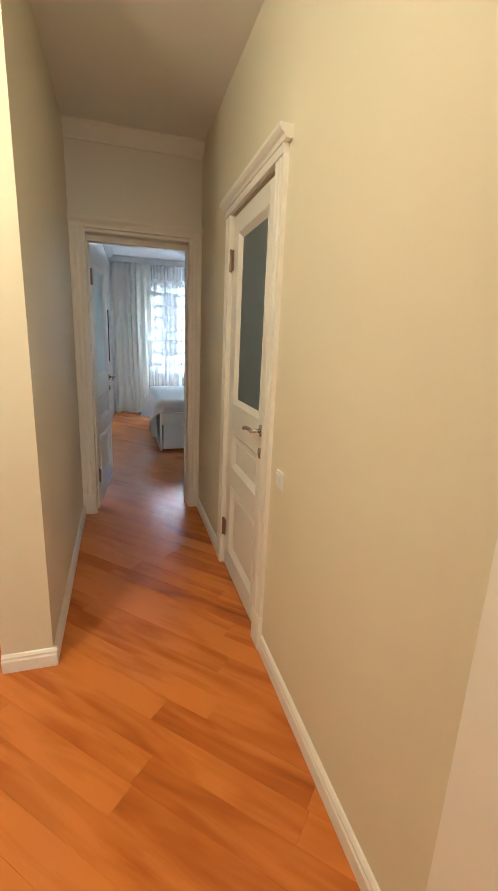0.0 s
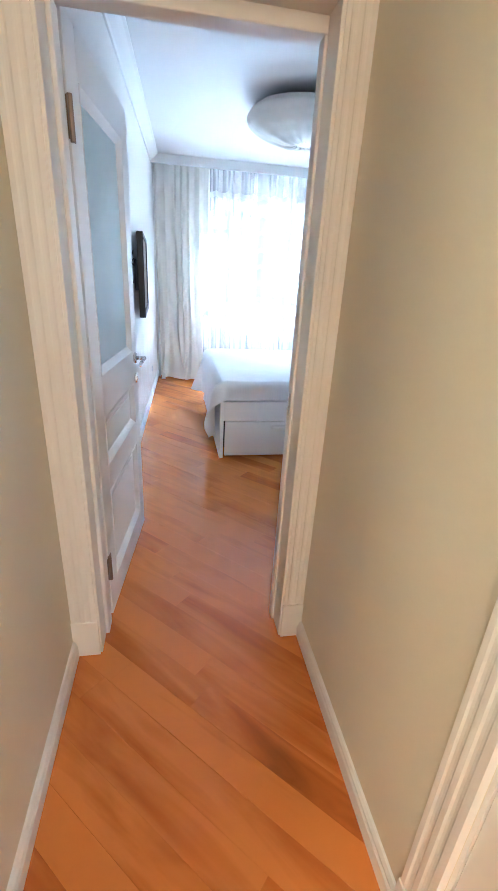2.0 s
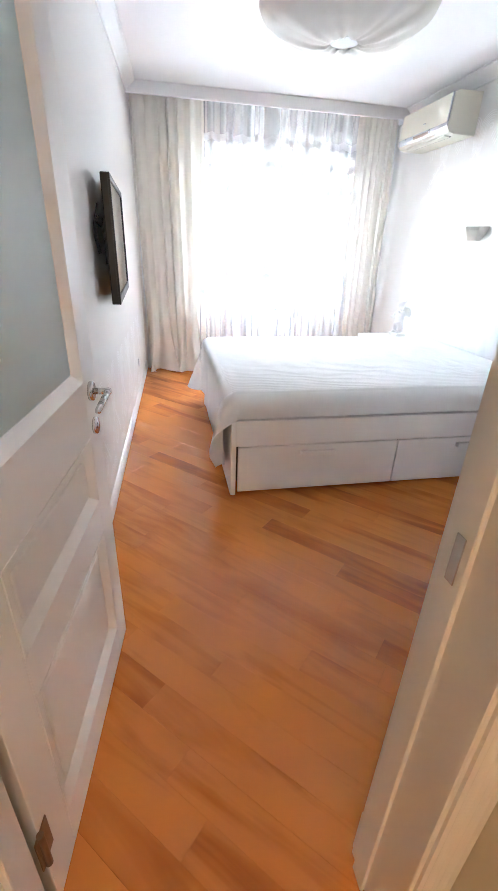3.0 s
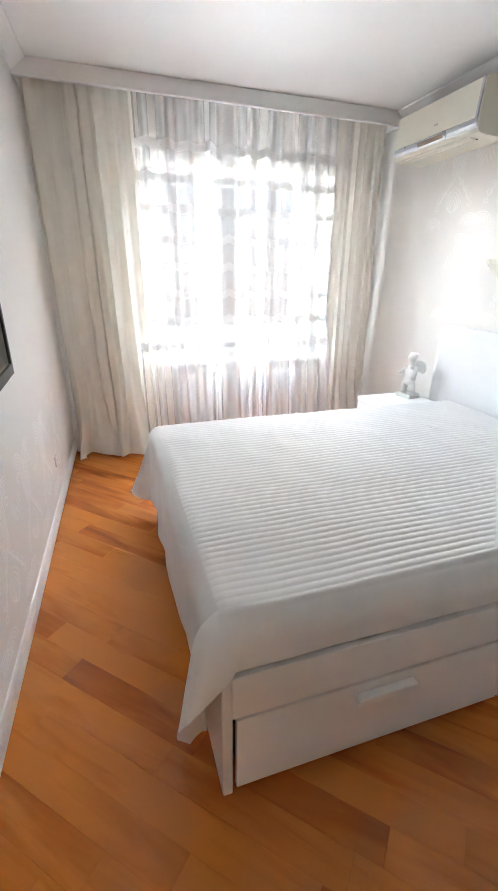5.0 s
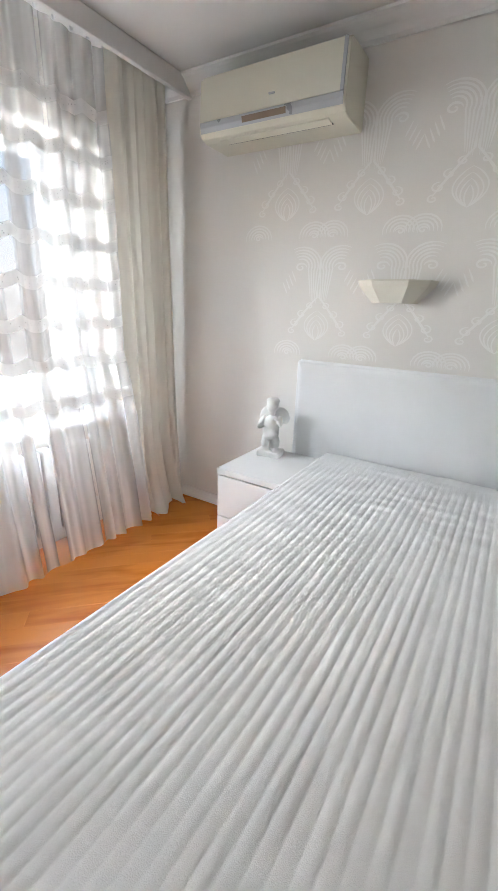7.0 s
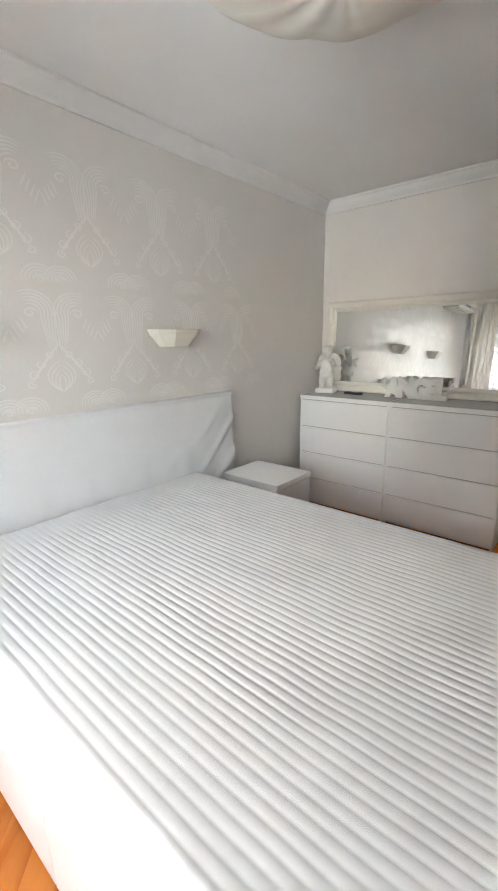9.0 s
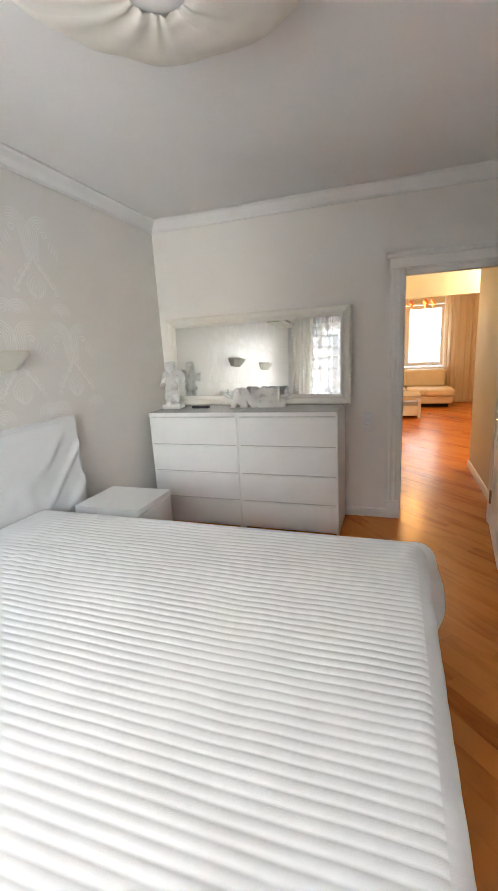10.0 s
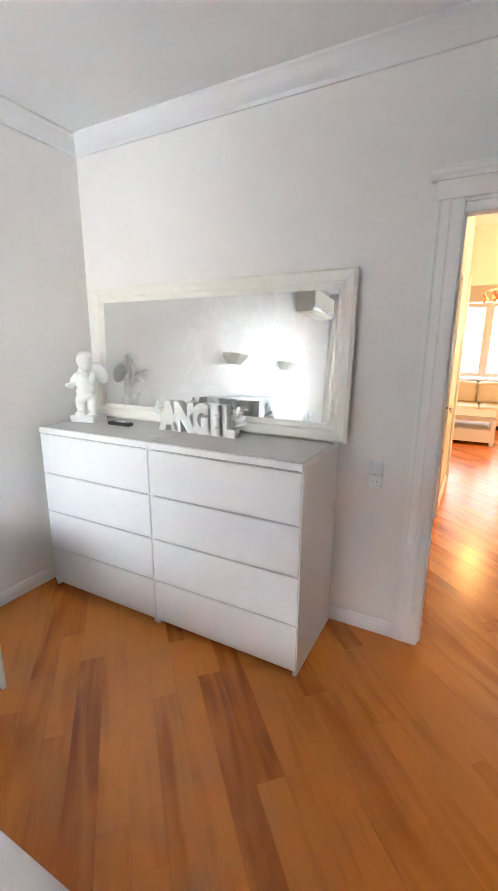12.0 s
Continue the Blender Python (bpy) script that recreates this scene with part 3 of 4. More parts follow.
pel = thing("curtain_pelmet", (1.36, 7.7, 2.5), "pale painted pelmet board along the ceiling", "pelmet")
part("front_board", cuboid(0.014, XR - 0.001, 7.82, 7.845, 2.52, CEIL - 0.001, 0.004), M_CEIL, pel)
part("track", cuboid(XL + 0.03, XR - 0.03, 7.91, 7.94, 2.595, 2.615), M_PVC, pel)
part("lower_lip", cuboid(0.014, XR - 0.001, 7.812, 7.82, 2.52, 2.535, 0.003), M_CEIL, pel)


def riser(x, label):
    p = thing("heating_pipe", (x, 8.04, 0), label, "pipe", "heating pipes")
    bm = rod(bmesh.new(), (x, 8.04, 0), (x, 8.04, 2.5), 0.0135)
    part("riser", bm, M_PVC, p, smooth=True)
    bm = rod(bmesh.new(), (x, 8.04, 2.38), (x + (0.08 if x < 1 else -0.08), 8.04, 2.38), 0.011)
    part("branch", bm, M_PVC, p, smooth=True)


riser(0.055, "white painted heating riser in the window corner")
riser(XR - 0.06, "white painted heating riser below the air conditioner")
riser(XR - 0.13, "white painted heating riser below the air conditioner")

rad = thing("radiator", (1.4, 8.04, 0.12), "white ribbed radiator below the window", "radiator")
for i in range(14):
    x = 0.95 + i * 0.078
    part("rib", cuboid(x, x + 0.066, 8.0, 8.085, 0.12, 0.62, 0.012, 2), M_PVC, rad)
part("pipe", rod(bmesh.new(), (0.9, 8.04, 0.2), (2.1, 8.04, 0.2), 0.014), M_PVC, rad)

# curtains


def curtain(name, x0, x1, y, top, label, mat, folds, depth, hem=0.012, pool=0.0, seed=1, nu=220, nv=40, lean=0.0, push=0.0):
    rng = random.Random(seed)
    ph = [rng.uniform(0, 6.28) for _ in range(6)]

    def place(u, v):
        z = hem + v * (top - hem)
        low = max(0.0, 1 - z / 0.6)
        uu = u + 0.02 * math.sin(u * 11 + ph[0]) + 0.01 * math.sin(u * 41 + ph[1])
        a = uu * folds * 2 * math.pi
        amp = depth * (0.65 + 0.35 * math.sin(u * 9 + ph[2])) * (0.55 + 0.45 * (1 - v) ** 0.5)
        yy = y + amp * math.sin(a + 0.5 * low * math.sin(u * 13 + ph[3])) + 0.22 * amp * math.sin(2.3 * a + ph[4] + 1.2 * (1 - v))
        yy -= push * max(0.0, 1 - z / 1.1) ** 0.7
        yy -= pool * low ** 2 * (0.6 + 0.5 * math.sin(a * 0.5 + ph[5]))
        x = x0 + (x1 - x0) * u + 0.35 * amp * math.cos(a) + lean * (1 - v) ** 2 + pool * 0.5 * low ** 2 * math.sin(a * 0.37 + ph[2])
        zz = z + (0.012 * abs(math.sin(a * 0.5)) if v == 0 else 0)
        return (x, yy, zz), ((x1 - x0) * u * 1.5, z)
    t = thing(name, ((x0 + x1) / 2, y, 0), label, "curtain")
    part("cloth", grid_mesh(nu, nv, place), mat, t, smooth=True)
    bm = bmesh.new()
    for i in range(int((x1 - x0) / 0.09) + 1):
        x = x0 + i * 0.09 + 0.02
        box(bm, x, x + 0.012, y - 0.006, y + 0.006, top, 2.596, 0.002, 1)
    tagged(part("gathering_hooks", bm, M_PVC, t), kind="stuff")
    return t


curtain("drape", 0.03, 0.71, 7.93, 2.575, "cream satin floor-length drape pooling on the parquet", M_DRAPE, 6.6, 0.05, pool=0.16, seed=3, lean=0.05)
curtain("drape", 2.26, 2.68, 7.93, 2.575, "cream satin floor-length drape beside the pipes", M_DRAPE, 5.0, 0.032, pool=0.13, seed=8, nu=140, lean=0.06)
curtain("sheer_curtain", 0.64, 2.34, 7.965, 2.575, "sheer white voile curtain with embroidered rows", M_SHEER, 15, 0.026, hem=0.03, pool=0.0, seed=5, nu=420, push=0.17)

# ---- bed ----
BX0, BX1, BY0, BY1 = 0.59, 2.725, 5.14, 6.80
bed = thing("bed", (1.65, 5.97, 0), "white storage bed with drawers below the mattress", "bed")
part("foot_panel", cuboid(BX0, BX0 + 0.03, BY0, BY1, 0, 0.47, 0.003, 1), M_WHITE, bed)
for y0, y1 in ((BY0 + 0.004, BY0 + 0.024), (BY1 - 0.024, BY1 - 0.004)):
    part("side_rail", cuboid(BX0 + 0.03, BX1, y0, y1, 0.315, 0.468, 0.002, 1), M_WHITE, bed)
part("end_panel", cuboid(BX1 - 0.03, BX1, BY0 + 0.03, BY1 - 0.03, 0, 0.46), M_WHITE, bed)
part("slat_base", cuboid(BX0 + 0.05, BX1 - 0.03, BY0 + 0.03, BY1 - 0.03, 0.3, 0.45), M_WHITE, bed)
# block coloured near-black as the shade behind the drawer fronts
part("drawer_gap_shade", cuboid(BX0 + 0.06, BX1 - 0.05, BY0 + 0.05, BY1 - 0.05, 0.01, 0.3), M_SHADOW, bed, "near-black block painting the shade behind the drawers")
for y0, y1, s in ((BY0, BY0 + 0.018, -1), (BY1 - 0.018, BY1, 1)):
    for x0, x1 in ((BX0 + 0.042, 1.613), (1.619, 2.66)):
        d = part("drawer", cuboid(x0, x1, y0, y1, 0.022, 0.308, 0.002, 1), M_WHITE, bed)
        xm = (x0 + x1) / 2 - 0.02
        ye = y0 if s < 0 else y1
        part("handle", cuboid(xm - 0.105, xm + 0.105, ye, ye + s * 0.03, 0.25, 0.278, 0.005, 2), M_WHITE, d, "white bar handle")
mat_ = thing("mattress", (1.65, 5.97, 0.455), "thick white mattress under the quilt", "mattress")
part("body", cuboid(BX0 + 0.06, BX1 - 0.035, BY0 + 0.1, BY1 - 0.06, 0.452, 0.585, 0.03, 3), M_COVER, mat_, smooth=True)
part("piping", cuboid(BX0 + 0.056, BX1 - 0.031, BY0 + 0.096, BY1 - 0.056, 0.47, 0.478, 0.003, 1), M_COVER, mat_)

# quilt: flat on top with channels along the bed, falling over three sides
QX0, QX1, QY0, QY1, QZ = 0.632, 2.70, 5.245, 6.755, 0.608
OV_FOOT, OV_DOOR, OV_WIN, PITCH = 0.50, 0.18, 0.52, 0.0305


def quilt_place(u, v):
    a = (QX0 - OV_FOOT) + u * (QX1 - QX0 + OV_FOOT)
    b = (QY0 - OV_DOOR) + v * (QY1 - QY0 + OV_DOOR + OV_WIN)
    da = max(0.0, QX0 - a)
    db = max(0.0, QY0 - b, b - QY1)
    sy = -1 if b < QY0 else 1
    x, y = max(a, QX0), min(max(b, QY0), QY1)
    # the corners of the cloth are rounded off
    wide = math.hypot(da / OV_FOOT, db / (OV_DOOR if b < QY0 else OV_WIN))
    top_wide = 1.12 if b < QY0 else 1.0
    if wide > top_wide and min(da, db) > 0:
        da, db = da / wide * top_wide, db / wide * top_wide
    over = math.hypot(da, db)
    drop = over
    # a round shoulder of radius r before the cloth hangs
    r = (0.085 if b < QY0 else 0.07) if b < QY1 else 0.03
    if over > 0:
        ox, oy = da / over, db / over
        if over < r * 1.57:
            th = over / r
            out, drop = r * math.sin(th), r * (1 - math.cos(th))
        else:
            out, drop = r, r + over - r * 1.57
        wave = noise.noise((a * 3.1, b * 3.1, 2.0))
        along = b if da > db else a
        ripple = math.sin(along * 13 + 1.5 * math.sin(along * 5)) * 0.5 + wave
        hang = max(0.0, drop - 0.06)
        out += hang * ((0.0 + 0.045 * ripple) if da > 0 else (0.03 + 0.03 * ripple if b < QY0 else 0.01)) + 0.55 * min(da, db) * (1.1 if b < QY0 else 1.2)
        x -= ox * out
        y += sy * oy * out
    z = QZ - drop
    if z < 0.05:
        z = 0.05 + 0.1 * (z - 0.05)
    flat = max(0.0, 1 - over / 0.03)
    head = min(1.0, max(0.0, (QX1 - 0.14 - a) / 0.12))
    # channels and the loose swell of the filling
    ch = abs(math.sin(math.pi * (b + 0.004 * noise.noise((a * 2, b * 2, 0))) / PITCH)) ** 0.6
    z += flat * (0.004 + 0.0034 * (ch - 0.6) * (0.25 + 0.75 * head))
    z += flat * (0.006 * noise.noise((a * 2.2, b * 2.2, 5)) + 0.0035 * noise.noise((a * 7, b * 7, 9)))
    z += flat * 0.0022 * max(0.0, abs(noise.noise((a * 16, b * 5, 7))) - 0.25) * 4 * max(0.0, noise.noise((a * 1.7, b * 1.7, 12)) + 0.15)
    crumple = math.exp(-((a - 2.3) / 0.22) ** 2 - ((b - 5.75) / 0.4) ** 2)
    z += 0.011 * crumple * abs(noise.noise((a * 11, b * 5, 3)))
    if over > 0.05:
        x += 0.004 * noise.noise((a * 9, b * 9, 1))
    return (x, y, z), (a, b)


qt = thing("quilt", (1.65, 5.97, 0.6), "white channel-quilted bedspread hanging over the bed's foot", "bedspread")
whole = grid_mesh(150, 580, quilt_place)
uvl = whole.loops.layers.uv[0]
for name, keep_top, lab in (("quilted_top", True, "channel-quilted white cotton top"), ("hanging_border", False, "plain white hanging border")):
    piece = whole.copy()
    lay = piece.loops.layers.uv[0]
    gone = []
    for f in piece.faces:
        a, b = f.loops[0][lay].uv
        if (a > QX0 - 0.035 and QY0 - 0.035 < b < QY1 + 0.035) != keep_top:
            gone.append(f)
    bmesh.ops.delete(piece, geom=gone, context="FACES")
    part(name, piece, M_QUILT, qt, lab, smooth=True)
whole.free()

# headboard under a loose white cover
hb = thing("headboard", (2.75, 5.9, 0), "wide headboard in a wrinkled white cotton slipcover", "headboard")


def cover_place(u, v):
    y = 4.80 + u * 2.21
    z = 0.25 + v * 0.87
    edge = min(u * 2.21, (1 - u) * 2.21)
    rnd = 0.03 * (max(0.0, 1 - edge / 0.035) ** 2 + max(0.0, 1 - (1.12 - z) / 0.035) ** 2)
    w = max(0.0, 1 - (y - 4.8) / 0.85)
    s = (y - 4.8) * 0.75 + (z - 0.6) * 1.0
    fold = w * 0.02 * max(0, math.sin(s * 26 + 2 * noise.noise((y * 3, z * 3, 4)))) ** 1.5 * max(0.0, min(1, (1.08 - z) / 0.2))
    low = max(0.0, 1 - (z - 0.6) / 0.22)
    fold += 0.012 * low * max(0, math.sin(y * 17 + 3 * noise.noise((y * 2, 0, 8)))) ** 2
    fold += 0.004 * noise.noise((y * 4, z * 4, 6))
    return (2.728 + rnd - fold, y, z), (y, z)


part("slipcover", grid_mesh(180, 70, cover_place), M_COVER, hb, smooth=True)
part("core", cuboid(2.735, XR - 0.002, 4.803, 7.007, 0.02, 1.115, 0.012, 3), M_COVER, hb)

# ---- bedside cabinets and the chests of drawers ----


def drawer_unit(name, x0, x1, y0, y1, h, rows, face, label, category, group, glass_top=False, low=0.03):
    """Carcass with overlay drawer fronts; face: '-x' or '+y'."""
    t = thing(name, ((x0 + x1) / 2, (y0 + y1) / 2, 0), label, category, group)
    s, top = 0.018, 0.034
    if face == "-x":
        part("side_panel", cuboid(x0 + 0.006, x1, y0, y0 + s, 0, h - top, 0.001, 1), M_WHITE, t)
        part("side_panel", cuboid(x0 + 0.006, x1, y1 - s, y1, 0, h - top, 0.001, 1), M_WHITE, t)
        part("carcass", cuboid(x0 + 0.03, x1, y0 + s, y1 - s, 0.03, h - top), M_GAP_SHADE, t, "carcass painted grey for the shade between the drawer fronts")
    else:
        part("side_panel", cuboid(x0, x0 + s, y0, y1 - 0.006, 0, h - top, 0.001, 1), M_WHITE, t)
        part("side_panel", cuboid(x1 - s, x1, y0, y1 - 0.006, 0, h - top, 0.001, 1), M_WHITE, t)
        part("carcass", cuboid(x0 + s, x1 - s, y0, y1 - 0.03, 0.03, h - top), M_GAP_SHADE, t, "carcass painted grey for the shade between the drawer fronts")
    part("top", cuboid(x0 - (0.004 if face == "-x" else -0.001), x1, y0, y1 + (0.004 if face == "+y" else 0), h - top, h - (0.005 if glass_top else 0), 0.002, 1), M_WHITE, t)
    if glass_top:
        part("glass_cover", cuboid(x0 + 0.003, x1 - 0.002, y0 + 0.003, y1 - 0.002, h - 0.0045, h, 0.001, 1), M_GLOSS, t, "glossy grey-white glass cover")
    space = (h - top - low) / rows
    for i in range(rows):
        z0 = low + i * space
        z1 = z0 + space - 0.008
        if face == "-x":
            d = cuboid(x0 - 0.002, x0 + 0.017, y0 + 0.004, y1 - 0.004, z0, z1, 0.0025, 2)
            lip = cuboid(x0 + 0.012, x0 + 0.03, y0 + 0.02, y1 - 0.02, z1, z1 + 0.007)
        else:
            d = cuboid(x0 + 0.004, x1 - 0.004, y1 - 0.017, y1 + 0.002, z0, z1, 0.0025, 2)
            lip = cuboid(x0 + 0.02, x1 - 0.02, y1 - 0.03, y1 - 0.012, z1, z1 + 0.007)
        dr = part("drawer", d, M_WHITE, t)
        # lip in the same grey, keeping the gap's painted shade unbroken
        part("grip_edge", lip, M_GAP_SHADE, dr)
    return t


drawer_unit("nightstand", 2.238, 2.712, 6.808, 7.208, 0.56, 2, "-x", "white two-drawer nightstand on the window side of the bed", "nightstand", "nightstands")
drawer_unit("nightstand", 2.18, 2.655, 4.62, 5.02, 0.56, 2, "-x", "white two-drawer nightstand beside the chest", "nightstand", "nightstands")
drawer_unit("chest_of_drawers", 1.10, 1.899, 3.49, 3.97, 1.0, 4, "+y", "white four-drawer chest with a glossy top", "chest of drawers", "chests below the mirror", True)
drawer_unit("chest_of_drawers", 1.901, 2.70, 3.49, 3.97, 1.0, 4, "+y", "white four-drawer chest with a glossy top", "chest of drawers", "chests below the mirror", True)

# ---- mirror leaning on the chests ----
MM = pose(1.88, 3.52, 1.001, 2.7, 0, -0.75)
mir = thing("mirror", (0, 0, 0), "wide white-framed mirror leaning on the wall", "mirror")
mw, mh, fw = 0.835, 0.79, 0.085
prof = [(0, 0), (0, 0.03), (0.012, 0.04), (0.03, 0.036), (0.05, 0.026), (0.062, 0.03), (0.076, 0.02), (fw, 0.012), (fw, 0)]
for name, a, b, inn in (("frame_bottom", (-mw, 0), (mw, 0), (0, 1)), ("frame_top", (mw, mh), (-mw, mh), (0, -1)), ("frame_side", (mw, 0), (mw, mh), (-1, 0)), ("frame_side", (-mw, mh), (-mw, 0), (1, 0))):
    bm = bmesh.new()
    d = (Vector((b[0], 0, b[1])) - Vector((a[0], 0, a[1]))).normalized()
    rings = []
    for p, s in ((Vector((a[0], 0, a[1])), 1), (Vector((b[0], 0, b[1])), -1)):
        rings.append([bm.verts.new(p + Vector((inn[0], 0, inn[1])) * o + d * s * o + Vector((0, 1, 0)) * u) for o, u in prof])
    n = len(prof)
    for i in range(n):
        bm.faces.new((rings[0][i], rings[0][(i + 1) % n], rings[1][(i + 1) % n], rings[1][i]))
    bm.faces.new(rings[0][::-1])
    bm.faces.new(rings[1])
    bmesh.ops.recalc_face_normals(bm, faces=bm.faces)
    bm.transform(MM)
    part(name, bm, M_CREAM, mir)
bm = cuboid(-mw + fw - 0.004, mw - fw + 0.004, 0.004, 0.009, fw - 0.004, mh - fw + 0.004)
bm.transform(MM)
part("glass", bm, M_MIRROR, mir, "silvered mirror glass")
bm = cuboid(-mw + 0.01, mw - 0.01, -0.006, 0.003, 0.01, mh - 0.01)
bm.transform(MM)
part("backing", bm, M_SHADOW, mir, "dark backing board")

# ---- air conditioner ----
ac = thing("air_conditioner", (2.66, 7.17, 2.2), "cream wall air conditioner with a silver strip", "air conditioner")
prof = [(0, 0), (0.19, 0.003), (0.228, 0.014), (0.245, 0.032), (0.25, 0.06), (0.24, 0.264), (0.21, 0.285), (0, 0.288)]
part("body", extrude_profile(bmesh.new(), prof, (XR, 6.78, 2.205), (XR, 7.56, 2.205), (-1, 0, 0)), M_AC, ac)
prof = [(0.2495, 0.082), (0.2565, 0.082), (0.2465, 0.27), (0.2415, 0.27)]
part("front_panel", extrude_profile(bmesh.new(), prof, (XR, 6.80, 2.205), (XR, 7.54, 2.205), (-1, 0, 0)), M_AC, ac)
prof = [(0.242, 0.036), (0.2475, 0.034), (0.2545, 0.056), (0.2565, 0.08), (0.2495, 0.08)]
part("silver_strip", extrude_profile(bmesh.new(), prof, (XR, 6.785, 2.205), (XR, 7.555, 2.205), (-1, 0, 0)), M_SILVER, ac, "silver plastic strip")
prof = [(0.249, 0.046), (0.2525, 0.045), (0.258, 0.07), (0.2545, 0.07)]
part("display", extrude_profile(bmesh.new(), prof, (XR, 7.06, 2.205), (XR, 7.3, 2.205), (-1, 0, 0)), M_BRONZE, ac, "grey display strip")
prof = [(0.248, 0.082), (0.2585, 0.082), (0.2485, 0.272), (0.24, 0.272)]
part("edge_trim", extrude_profile(bmesh.new(), prof, (XR, 6.785, 2.205), (XR, 6.80, 2.205), (-1, 0, 0)), M_SILVER, ac, "silver edge trim")
prof = [(0.17, -0.006), (0.215, 0.002), (0.216, 0.008), (0.172, 0.004)]
part("louvre", extrude_profile(bmesh.new(), prof, (XR, 6.86, 2.205), (XR, 7.46, 2.205), (-1, 0, 0)), M_AC, ac)
part("outlet_slot", extrude_profile(bmesh.new(), [(0.155, -0.0015), (0.168, -0.0015), (0.168, 0.006), (0.155, 0.006)], (XR, 6.86, 2.205), (XR, 7.44, 2.205), (-1, 0, 0)), M_BLACK, ac, "dark air slot")
for y in (6.776, 7.56):
    part("end_cap", extrude_profile(bmesh.new(), [(0.004, 0.004), (0.188, 0.006), (0.225, 0.017), (0.242, 0.034), (0.247, 0.06), (0.237, 0.261), (0.208, 0.281), (0.004, 0.284)], (XR, y, 2.205), (XR, y + 0.004, 2.205), (-1, 0, 0)), M_AC, ac)
part("badge", cuboid(XR - 0.262, XR - 0.252, 7.12, 7.15, 2.335, 2.341), M_SILVER, ac, "small silver badge")


# ---- wall lamps ----
def sconce(y, label):
    t = thing("wall_lamp", (XR, y, 1.44), label, "wall lamp", "wall lamps over the bed")
    bm = bmesh.new()
    rings = []
    for z, w, d in ((1.44, 0.115, 0.07), (1.452, 0.125, 0.078), (1.515, 0.185, 0.125), (1.538, 0.195, 0.135), (1.545, 0.195, 0.135), (1.545, 0.18, 0.122), (1.47, 0.12, 0.075)):
        rings.append([bm.verts.new((XR - dx, y + dy, z)) for dx, dy in ((0.0005, -w), (d * 0.55, -w * 0.88), (d, -w * 0.45), (d, w * 0.45), (d * 0.55, w * 0.88), (0.0005, w))])
    for a, b in zip(rings, rings[1:]):
        for i in range(5):
            bm.faces.new((a[i], a[i + 1], b[i + 1], b[i]))
    bm.faces.new(rings[0])
    bm.faces.new(rings[-1])
    bmesh.ops.recalc_face_normals(bm, faces=bm.faces)
    part("bowl", bm, M_SCONCE, t)
    bm = rod(bmesh.new(), (XR - 0.06, y - 0.05, 1.5), (XR - 0.06, y + 0.05, 1.5), 0.012)
    part("tube", bm, M_PVC, t)


sconce(6.52, "cream faceted plaster wall lamp near the air conditioner")
sconce(5.29, "cream faceted plaster wall lamp near the chest")

# ---- ceiling lamp ----
LC = (1.30, 5.93)
lamp = thing("ceiling_lamp", (*LC, CEIL), "large gathered cream fabric ceiling lamp, unlit", "ceiling lamp")


def shade_place(u, v):
    a = u * 2 * math.pi
    pts = [(0.075, 2.362), (0.10, 2.352), (0.17, 2.357), (0.28, 2.385), (0.38, 2.425), (0.45, 2.475), (0.47, 2.52), (0.44, 2.56), (0.36, 2.585), (0.28, 2.595)]
    k = v * (len(pts) - 1)
    i = min(int(k), len(pts) - 2)
    f = k - i
    r, z = (pts[i][0] * (1 - f) + pts[i + 1][0] * f, pts[i][1] * (1 - f) + pts[i + 1][1] * f)
    g = max(0.0, 1 - v * 1.6)
    pl = 0.004 * g * math.sin(a * 14 + 2 * noise.noise((math.cos(a) * 2, math.sin(a) * 2, 0))) + 0.01 * noise.noise((math.cos(a) * 2.5, math.sin(a) * 2.5, v * 3))
    lob = 0.012 * abs(math.sin(a * 4)) * math.sin(math.pi * min(1, v * 1.1))
    return (LC[0] + (r + lob) * math.cos(a), LC[1] + (r + lob) * math.sin(a), z + pl), (u, v)


part("shade", grid_mesh(160, 40, shade_place), M_SHADE, lamp, smooth=True)
part("hub", rod(bmesh.new(), (*LC, 2.366), (*LC, 2.43), 0.078, 0.078, 28), M_HUB, lamp, "grey hub plate")
part("ceiling_plate", rod(bmesh.new(), (*LC, 2.43), (*LC, CEIL), 0.06, 0.07, 24), M_PVC, lamp, smooth=True)

# ---- television on its bracket ----
tv = thing("television", (-0.0, 5.86, 1.05), "black flat television on a wall bracket", "television")
TM = pose(0.012, 5.86, 1.335, 0, 0, 1.5)


def tv_part(name, mat, label, *a, **k):
    bm = cuboid(*a, **k)
    bm.transform(TM)
    return part(name, bm, mat, tv, label)


tv_part("case", M_BLACK, "", -0.025, 0.012, -0.48, 0.48, -0.29, 0.29, bevel=0.006)
tv_part("screen", M_SCREEN, "dark glossy screen", 0.008, 0.0135, -0.455, 0.455, -0.245, 0.262)
for a in ((-0.48, 0.48, 0.264, 0.29), (-0.48, 0.48, -0.29, -0.247), (-0.48, -0.457, -0.247, 0.264), (0.457, 0.48, -0.247, 0.264)):
    tv_part("bezel", M_BLACK, "", 0.010, 0.019, a[0], a[1], a[2], a[3], bevel=0.002)
part("bracket", box(cuboid(-0.052, -0.036, 5.74, 5.98, 1.22, 1.45), -0.036, -0.01, 5.78, 5.81, 1.25, 1.42), M_BLACK, tv)
